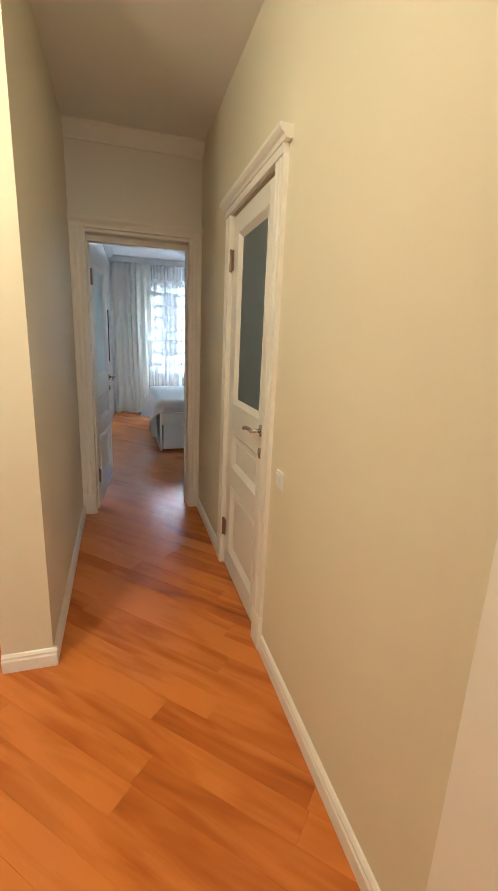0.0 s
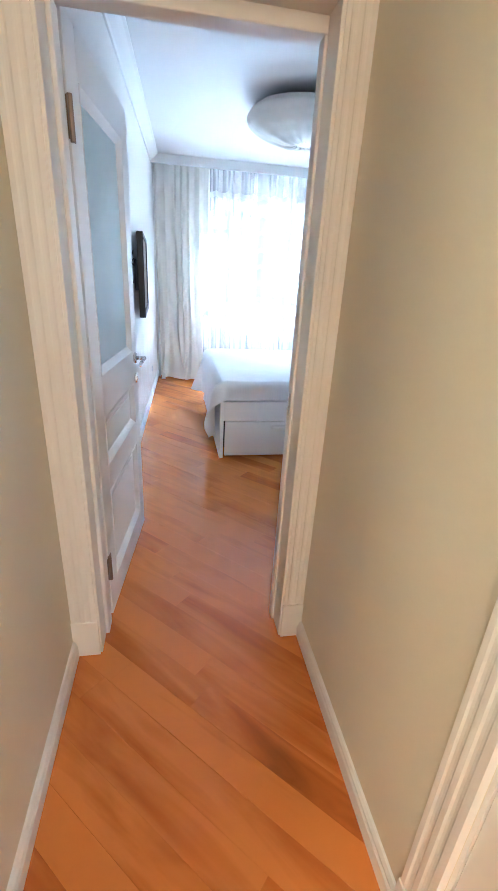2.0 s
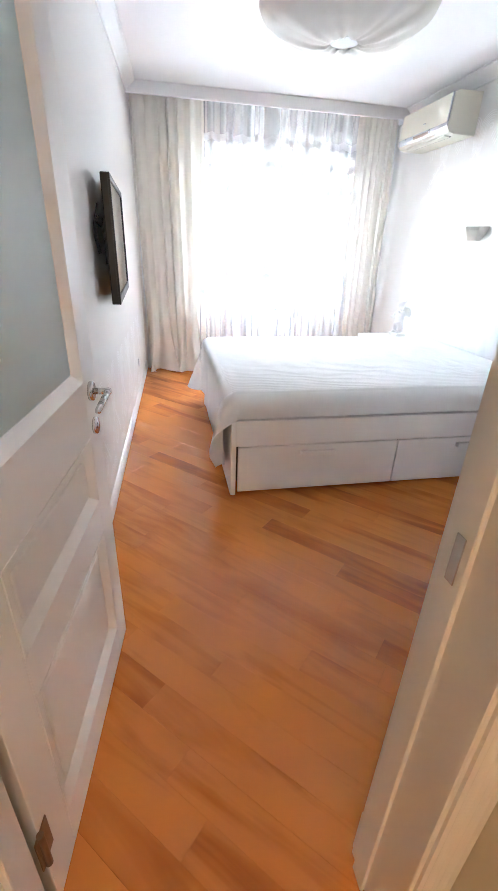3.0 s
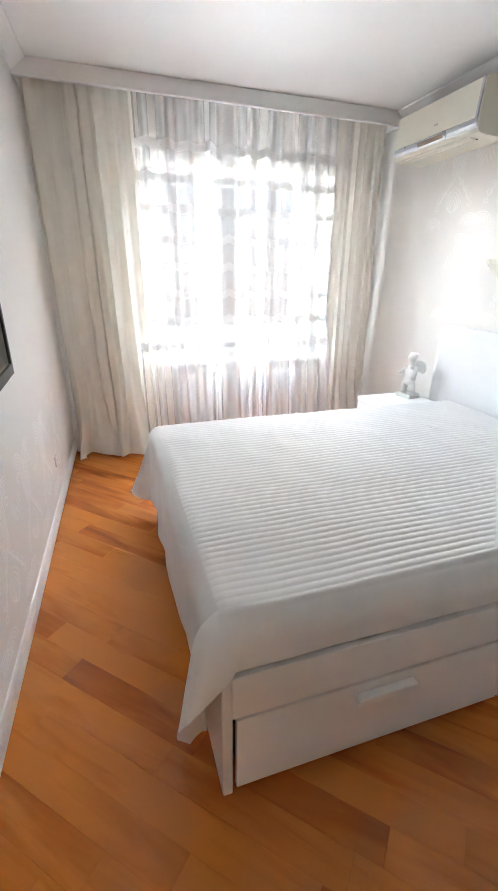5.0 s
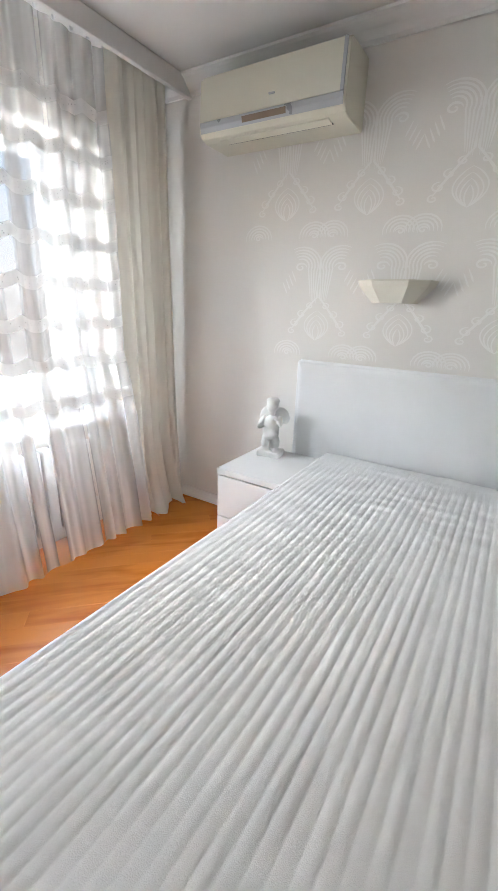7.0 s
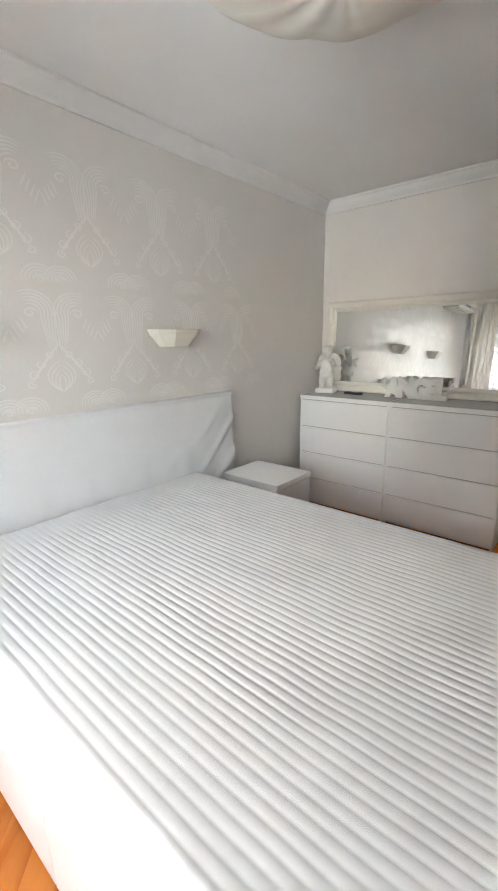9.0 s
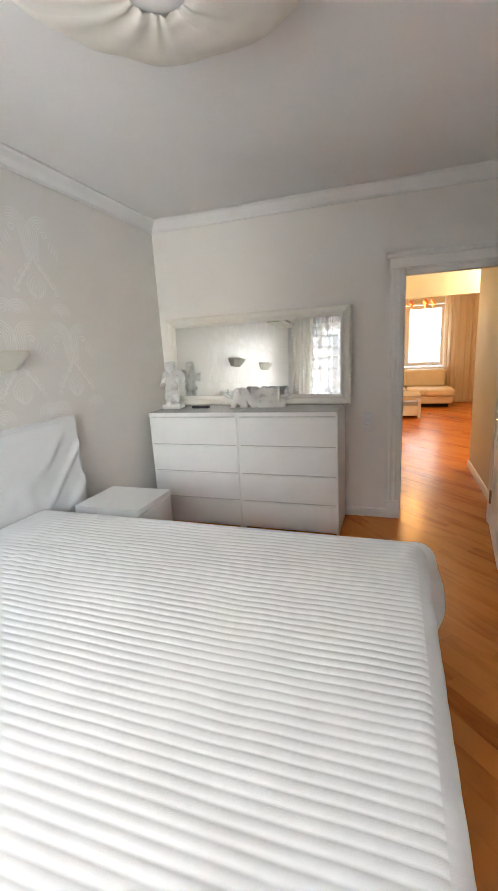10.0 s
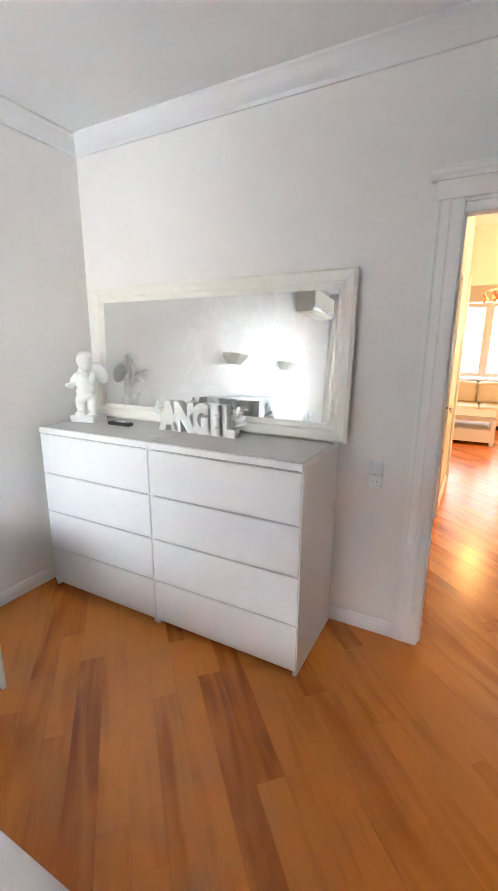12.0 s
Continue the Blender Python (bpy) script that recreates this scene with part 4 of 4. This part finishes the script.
for i, y in enumerate((5.42, 5.45, 5.49)):
    bm = bmesh.new()
    pts = [(-0.03, y, 1.5 - i * 0.05), (-0.05, y - 0.015, 1.42), (-0.058, y + 0.01, 1.36), (-0.045, y + 0.02, 1.28)]
    for a, b in zip(pts, pts[1:]):
        rod(bm, a, b, 0.004, segs=8)
    part("cable", bm, M_BLACK, tv)


# ---- figurines ----
def figurine(name, x, y, z, s, facing, label):
    """A winged putto as one plain mesh, about 0.4 m high at s = 1, on a round base."""
    bm = bmesh.new()
    box(bm, -0.075, 0.075, -0.06, 0.06, 0, 0.035)
    for c, r, sc, tr in (((0, 0, 0.20), 0.052, (1.0, 0.85, 1.25), (0, 6, 0)), ((0.005, 0, 0.155), 0.052, (1.05, 0.9, 1.0), (0, 0, 0)),
                         ((0.0, 0.005, 0.325), 0.04, (0.95, 0.98, 1.08), (10, 0, 0)), ((-0.03, 0.0, 0.095), 0.026, (1, 1, 2.0), (0, 8, 0)),
                         ((0.032, 0.018, 0.09), 0.026, (1, 1, 2.0), (-16, -6, 0)), ((-0.03, 0.012, 0.04), 0.02, (1, 1.6, 0.7), (0, 0, 0)),
                         ((0.03, 0.03, 0.045), 0.02, (1, 1.6, 0.7), (0, 0, 0)), ((-0.058, 0.02, 0.235), 0.019, (1, 1, 2.1), (35, 25, 0)),
                         ((-0.045, 0.055, 0.26), 0.016, (1, 1.9, 1), (30, 0, 30)), ((0.06, 0.015, 0.225), 0.019, (1, 1, 2.2), (20, -25, 0)),
                         ((0.06, 0.05, 0.195), 0.016, (1, 1.9, 1), (0, 0, -20)), ((-0.055, -0.045, 0.255), 0.035, (1.2, 0.35, 1.7), (0, 28, 20)),
                         ((0.06, -0.045, 0.25), 0.035, (1.2, 0.35, 1.7), (0, -28, -20)), ((-0.015, -0.01, 0.352), 0.026, (1, 1, 0.8), (0, 0, 0)),
                         ((0.018, -0.008, 0.35), 0.026, (1, 1, 0.8), (0, 0, 0)), ((0.0, -0.035, 0.08), 0.03, (1, 0.9, 1.8), (0, 0, 0)),
                         ((0, 0, 0.285), 0.022, (1, 1, 1), (0, 0, 0)), ((0.0, 0.02, 0.135), 0.05, (1.15, 0.7, 0.45), (0, 15, 0))):
        ball(bm, c, r, *sc, turn=tr)
    bm.transform(Matrix.Diagonal((s, s, s, 1)))
    ob = part(name, bm, M_PLASTER, None, label, True)
    ob.matrix_basis = pose(x, y, z, 0, 0, facing)
    rm = ob.modifiers.new("blend", "REMESH")
    rm.mode, rm.voxel_size, rm.use_smooth_shade = "VOXEL", 0.0045, True
    sm = ob.modifiers.new("soften", "SMOOTH")
    sm.iterations, sm.factor = 3, 0.5
    return tagged(ob, category="figurine")


figurine("angel_figurine", 2.60, 3.70, 1.0, 1.12, 10, "white plaster winged figurine standing on the chest")
figurine("angel_figurine", 2.60, 7.08, 0.56, 0.93, 100, "white plaster winged figurine standing on the nightstand")

# ---- block letters and telephone on the chest ----
cu = bpy.data.curves.new("word", "FONT")
cu.body, cu.size, cu.extrude, cu.bevel_depth, cu.space_character, cu.offset = "ANGEL", 0.205, 0.024, 0.002, 0.84, 0.015
tmp = new("word_source", cu)
dg = bpy.context.evaluated_depsgraph_get()
me = bpy.data.meshes.new_from_object(tmp.evaluated_get(dg))
bpy.data.objects.remove(tmp)
me.materials.clear()
bm = bmesh.new()
bm.from_mesh(me)
xs = [v.co.x for v in bm.verts]
cx, wd = (min(xs) + max(xs)) / 2, max(xs) - min(xs)
bm.transform(pose(1.81, 3.68, 1.006, 90, 0, 180) @ Matrix.Diagonal((0.49 / wd, 1, 1, 1)) @ Matrix.Translation((-cx, 0, 0)))
word = thing("letter_sign", (1.81, 3.68, 1.0), "white wooden block letters on a winged stand", "letter sign")
part("letters", bm, M_PLASTER, word)
for sx, x in ((-1, 1.57), (1, 2.05)):
    for k in range(4):
        bm = ball(bmesh.new(), (0.03, 0, 0), 0.012, 3.0 - 0.4 * k, 0.7, 0.9, segs=12)
        bm.transform(pose(x, 3.685, 1.06 + 0.017 * k, 0, -(18 + 16 * k) if sx > 0 else 180 + 18 + 16 * k, 0))
        part("feather", bm, M_PLASTER, word, smooth=True)
ph = thing("telephone", (2.32, 3.70, 1.0), "black cordless telephone handset lying on the chest", "telephone")
part("body", cuboid(2.24, 2.40, 3.70, 3.745, 1.0, 1.022, 0.008, 3), M_BLACK, ph)
part("keypad", cuboid(2.28, 2.34, 3.708, 3.737, 1.0215, 1.0235, 0.001, 1), M_SILVER, ph)


# ---- sockets and switches ----
def plate(name, m, holes, label, category):
    t = thing(name, tuple(m.translation), label, category)
    bm = cuboid(-0.034, 0.034, -0.009, 0, -0.034, 0.034, 0.004, 2)
    bm.transform(m)
    pl = part("cover", bm, M_PVC, t)
    if holes:
        bm = rod(bmesh.new(), (0, -0.0095, 0), (0, -0.0085, 0), 0.021, segs=24)
        bm.transform(m)
        part("well", bm, M_WHITE, pl)
        bm = bmesh.new()
        for x in (-0.0095, 0.0095):
            rod(bm, (x, -0.0105, 0), (x, -0.009, 0), 0.003, segs=10)
        bm.transform(m)
        part("contact_hole", bm, M_BLACK, pl, "dark contact holes")
    else:
        bm = cuboid(-0.025, 0.025, -0.013, -0.008, -0.025, 0.025, 0.003, 2)
        bm.transform(m @ pose(0, 0, 0, 3, 0, 0))
        part("rocker", bm, M_PVC, pl)


plate("wall_switch", pose(0.913, YD, 0.885, 0, 0, 180), False, "white light switch above the socket", "switch")
plate("wall_socket", pose(0.913, YD, 0.815, 0, 0, 180), True, "white wall socket beside the doorway", "socket")
plate("wall_switch", ASKEW @ pose(HX1, 1.49, 0.84, 0, 0, -90), False, "white light switch beside the side door", "switch")
plate("wall_socket", pose(tv_wall_x(7.15) + 0.001, 7.15, 0.3, 0, 0, 88.2), True, "white wall socket low on the papered wall", "socket")

# ---- living room seen through the doorway ----
lw = tagged(thing("window_2", (0.9, -4.15, LZ0), "white plastic living room window", "window"), kind="structure")
for x0, x1 in ((LX0 + 0.02, 0.45), (0.45, 1.32), (1.32, LX1 - 0.02)):
    sash(lw, x0, x1, LZ0 + 0.03, LZ1 - 0.02, -4.22)
part("window_sill", cuboid(LX0 - 0.03, LX1 + 0.03, -4.2, -3.9, LZ0 - 0.035, LZ0 + 0.002, 0.01), M_PVC, lw)
curtain("living_drape", -1.3, -0.36, -3.9, 2.5, "cream floor-length drape beside the living room window", M_LINEN, 8, 0.035, seed=11, nu=160)

sofa = thing("sofa", (0.6, -3.3, 0), "cream leather sofa below the window", "sofa")
# the gap under the sofa: its shadow painted as a near-black block
part("plinth", cuboid(-0.45, 2.3, -3.7, -3.15, 0.0, 0.09, 0.01), M_SHADOW, sofa, "near-black block painting the shadow gap under the sofa")
part("seat_base", cuboid(-0.52, 2.35, -3.75, -3.02, 0.09, 0.26, 0.03, 3), M_LEATHER, sofa, smooth=True)
for i in range(3):
    part("seat_cushion", cuboid(-0.51 + i * 0.95, 0.43 + i * 0.95, -3.7, -3.0, 0.26, 0.43, 0.05, 4), M_LEATHER, sofa, smooth=True)
    part("back_cushion", cuboid(-0.42 + i * 0.92, 0.49 + i * 0.92, -3.82, -3.6, 0.42, 0.82, 0.06, 4), M_LEATHER, sofa, smooth=True)
part("chaise", cuboid(-0.55, 0.02, -3.5, -2.95, 0.26, 0.42, 0.05, 4), M_LEATHER, sofa, smooth=True)

tb = thing("coffee_table", (0.75, -2.0, 0), "white two-tier coffee table with a glossy top", "coffee table")
part("tabletop", cuboid(0.2, 1.3, -2.5, -1.62, 0.40, 0.45, 0.004), M_GLOSS, tb)
part("shelf", cuboid(0.22, 1.28, -2.48, -1.64, 0.05, 0.24, 0.004), M_WHITE, tb)
for x in (0.2, 1.24):
    for y in (-2.5, -1.68):
        part("leg", cuboid(x, x + 0.06, y, y + 0.06, 0, 0.4, 0.004), M_WHITE, tb)

ch = thing("chandelier", (0.3, -1.7, CEIL), "small chandelier with pink and orange glass drops, lit", "chandelier")
part("rod", rod(bmesh.new(), (0.3, -1.7, 2.3), (0.3, -1.7, CEIL), 0.01), M_CHROME, ch)
for k in range(6):
    a = k * math.pi / 3
    bm = rod(bmesh.new(), (0.3, -1.7, 2.3), (0.3 + 0.25 * math.cos(a), -1.7 + 0.25 * math.sin(a), 2.22), 0.006)
    arm = part("arm", bm, M_CHROME, ch)
    bm = bmesh.new()
    for j in range(4):
        ball(bm, (0.3 + 0.25 * math.cos(a) + 0.02 * math.cos(j * 1.6), -1.7 + 0.25 * math.sin(a) + 0.02 * math.sin(j * 1.6), 2.18 - 0.03 * j), 0.022, 1, 1, 1.3, segs=10)
    part("glass_drops", bm, M_CRYSTAL, arm, "pink and orange glass drops", True)

# unseen fixture added over the hall's fill light, beside the corridor
hl = thing("added_hall_fixture", (-0.75, 0.95, CEIL), "unseen fixture added above the hall's fill light", "ceiling lamp")
part("base", rod(bmesh.new(), (-0.75, 0.95, 2.58), (-0.75, 0.95, CEIL), 0.11, 0.12, 28), M_PVC, hl, smooth=True)
part("stem", rod(bmesh.new(), (-0.75, 0.95, 2.46), (-0.75, 0.95, 2.58), 0.012), M_CHROME, hl, "chrome stem")

# distance outside both windows
M_DIST = backdrop_glow("bright_distance", 0.125)
for x0, x1, y, top in ((0, 75, 60.0, 19), (-70, 70, -60.0, 50)):
    bm = cuboid(x0, x1, y, y + (0.5 if y > 0 else -0.5), -16, top)
    tagged(part("backdrop", bm, M_DIST, None, "bright winter sky over hazy trees"), category="backdrop", kind="structure")

# ---- damask relief on the papered walls ----


def ribbon(pts, w0, w1):
    """A raised strip along pts (s, z), w0 wide at its start and w1 at its end: places and faces."""
    vs, fs = [], []
    n = len(pts)
    for i, (s, z) in enumerate(pts):
        a, b = pts[max(0, i - 1)], pts[min(n - 1, i + 1)]
        d = math.hypot(b[0] - a[0], b[1] - a[1]) or 1
        nx, nz = -(b[1] - a[1]) / d, (b[0] - a[0]) / d
        f = i / (n - 1)
        w = (w0 + (w1 - w0) * f) * 0.5 * min(1.0, 0.3 + 4 * min(f, 1 - f))
        vs += [(s + nx * w, z + nz * w), (s - nx * w, z - nz * w)]
        if i:
            k = 2 * i
            fs.append((k - 2, k - 1, k + 1, k))
    return vs, fs


def curl(cx, cz, r, turns, start, hand, n=22):
    out = []
    for i in range(n):
        f = i / (n - 1)
        a = start + hand * f * turns * 2 * math.pi
        rr = r * (1 - 0.85 * f)
        out.append((cx + rr * math.cos(a), cz + rr * math.sin(a)))
    return out


def damask_cell():
    """One half of the ornament, right of its axis; mirrored by the caller. Cell 0.225 m half-wide and 0.62 m high."""
    strips = []
    for k in range(5):                       # nested plume round an upper curl
        r = 0.030 + 0.012 * k
        pts = [(0.075 + r * math.cos(a), 0.45 + 1.25 * r * math.sin(a)) for a in [radians(200 - 230 * i / 15) for i in range(10)]]
        tail = [(pts[0][0] + (0.012 + 0.075 - pts[0][0]) * 0 - 0.002 * j + 0.006 * k * j / 8, pts[0][1] - 0.02 * j) for j in range(8, 0, -1)]
        strips.append((tail + pts, 0.004, 0.006))
    strips.append((curl(0.078, 0.445, 0.024, 1.3, radians(180), -1), 0.007, 0.004))
    for cx, cz, r in ((0.03, 0.245, 0.017), (0.062, 0.2, 0.02), (0.088, 0.15, 0.022), (0.1, 0.105, 0.018)):   # chain of small curls
        strips.append((curl(cx, cz, r, 1.25, radians(100), -1, 16), 0.006, 0.003))
    strips.append(([(0.004, 0.34 - 0.01 * i) if i < 6 else (0.004 + 0.0165 * (i - 5) ** 0.92, 0.29 - 0.025 * (i - 5)) for i in range(13)], 0.003, 0.009))
    for k in range(4):                       # drop in the middle
        w = 0.012 + 0.012 * k
        strips.append(([(w * max(0.0, math.sin(math.pi * i / 13)) ** 0.8, 0.06 + 0.16 * i / 13 * (0.55 + 0.15 * k)) for i in range(14)], 0.004, 0.004))
    for k in range(4):                       # low fans
        r = 0.02 + 0.012 * k
        strips.append(([(0.115 + r * math.cos(radians(190 - 20 * i)), -0.02 + r * 1.2 * math.sin(radians(190 - 20 * i))) for i in range(11)], 0.005, 0.005))
    strips.append((curl(0.115, -0.02, 0.016, 1.2, radians(180), -1, 14), 0.006, 0.004))
    for k in range(4):                       # leaf sprays
        strips.append(([(0.13 - 0.012 * k + 0.004 * j, 0.31 + 0.02 * k + 0.012 * j) for j in range(6)], 0.006, 0.003))
    return [ribbon([(1.5 * a, b) for a, b in pts], w0 * 1.6, w1 * 1.6) for pts, w0, w1 in strips]


def damask(name, wall_x, out, y0, y1, z0, z1, parent, shift):
    vs, fs = [], []
    cell = damask_cell()
    row = 0
    z = z0
    while z < z1 - 0.5:
        y = y0 + 0.225 + (row % 2) * 0.225 + shift
        while y < y1 - 0.225:
            for hand in (1, -1):
                for n, (cv, cf) in enumerate(cell):
                    k = len(vs)
                    for i, (s, h) in enumerate(cv):
                        vs.append((wall_x(y + hand * s) + out * (0.0004 + 0.00002 * (n + len(cell) * (hand > 0))), y + hand * s, z + h))
                    fs += [tuple(k + a for a in f) if hand * out > 0 else tuple(k + a for a in f[::-1]) for f in cf]
            y += 0.45
        z += 0.62
        row += 1
    me = bpy.data.meshes.new(name)
    me.from_pydata(vs, [], fs)
    me.materials.append(M_DAMASK)
    ob = new(name, me)
    ob.parent = parent
    return tagged(ob, "pearly raised damask ornament", kind="stuff")


damask("damask_ornament", lambda y: XR, -1, 4.45, 7.4, 1.17, 2.5, wall_bed, 0.01)
damask("damask_ornament", tv_wall_x, 1, 4.3, 7.7, 0.15, 1.0, bpy.data.objects["wall_tv_side"], 0.07)

# ---- parquet boards, laid diagonally ----
BW, GAP = 0.103, 0.0002
C45 = math.sqrt(0.5)


def clip(poly, x0, x1, y0, y1):
    for axis, lim, keep in ((0, x0, 1), (0, x1, -1), (1, y0, 1), (1, y1, -1)):
        res = []
        for i, p in enumerate(poly):
            q = poly[(i + 1) % len(poly)]
            a, b = keep * (p[axis] - lim), keep * (q[axis] - lim)
            if a >= 0:
                res.append(p)
            if a * b < 0:
                f = a / (a - b)
                res.append((p[0] + (q[0] - p[0]) * f, p[1] + (q[1] - p[1]) * f))
        poly = res
        if len(poly) < 3:
            return []
    return poly


def board_geometry(poly, dz):
    """A board with a small chamfer all round."""
    cx, cy = sum(p[0] for p in poly) / len(poly), sum(p[1] for p in poly) / len(poly)
    n = len(poly)
    vs = []
    for inset, z in ((0.0, -0.017), (0.0, -0.0006 + dz), (0.0011, dz)):
        for x, y in poly:
            d = math.hypot(x - cx, y - cy) or 1
            vs.append((x + (cx - x) / d * inset, y + (cy - y) / d * inset, z))
    fs = [tuple(2 * n + i for i in range(n))]
    for k in (0, 1):
        fs += [(k * n + i, k * n + (i + 1) % n, (k + 1) * n + (i + 1) % n, (k + 1) * n + i) for i in range(n)]
    return vs, fs


rng = random.Random(21)
far_v, far_f = [], []
for row in range(-42, 82):
    lo, hi = 1.633 + (row - 12) * BW + GAP, 1.633 + (row - 11) * BW - GAP      # (x + y) / sqrt 2
    s = -9.0 + rng.uniform(0, 1)                                              # (x - y) / sqrt 2
    while s < 7:
        ln = rng.choice((0.6, 0.8, 1.0, 1.2, 1.5))
        quad = [((a + b) * C45, (b - a) * C45) for a, b in ((s + GAP, lo), (s + ln - GAP, lo), (s + ln - GAP, hi), (s + GAP, hi))]
        s += ln
        for n, rect in enumerate(((-0.34, XR + 0.04, -0.6, YW + 0.02), (-1.8, 3.25, -4.05, -0.6), (-1.8, -0.34, -0.6, 3.25))):
            poly = clip(quad, *rect)
            if not poly:
                continue
            area = abs(sum(poly[i - 1][0] * p[1] - p[0] * poly[i - 1][1] for i, p in enumerate(poly))) / 2
            if area < 0.0006:
                continue
            vs, fs = board_geometry(poly, rng.uniform(-0.0006, 0.0002))
            cx, cy = sum(p[0] for p in poly) / len(poly), sum(p[1] for p in poly) / len(poly)
            walked = cx < 0.85 or 3.3 < cy < 5.3          # not under the bed or in the closed room
            if n > 0 or not walked:
                k = len(far_v)
                far_v += vs
                far_f += [tuple(k + a for a in f) for f in fs]
            else:
                me = bpy.data.meshes.new("plank")
                me.from_pydata(vs, [], fs)
                me.materials.append(M_WOOD)
                ob = new("plank", me)
                ob.parent = floor
me = bpy.data.meshes.new("far_planks")
me.from_pydata(far_v, [], far_f)
me.materials.append(M_WOOD)
ob = new("far_planks", me)
ob.parent = floor
tagged(ob, "parquet boards below the bed, in the hall and living room", kind="stuff")
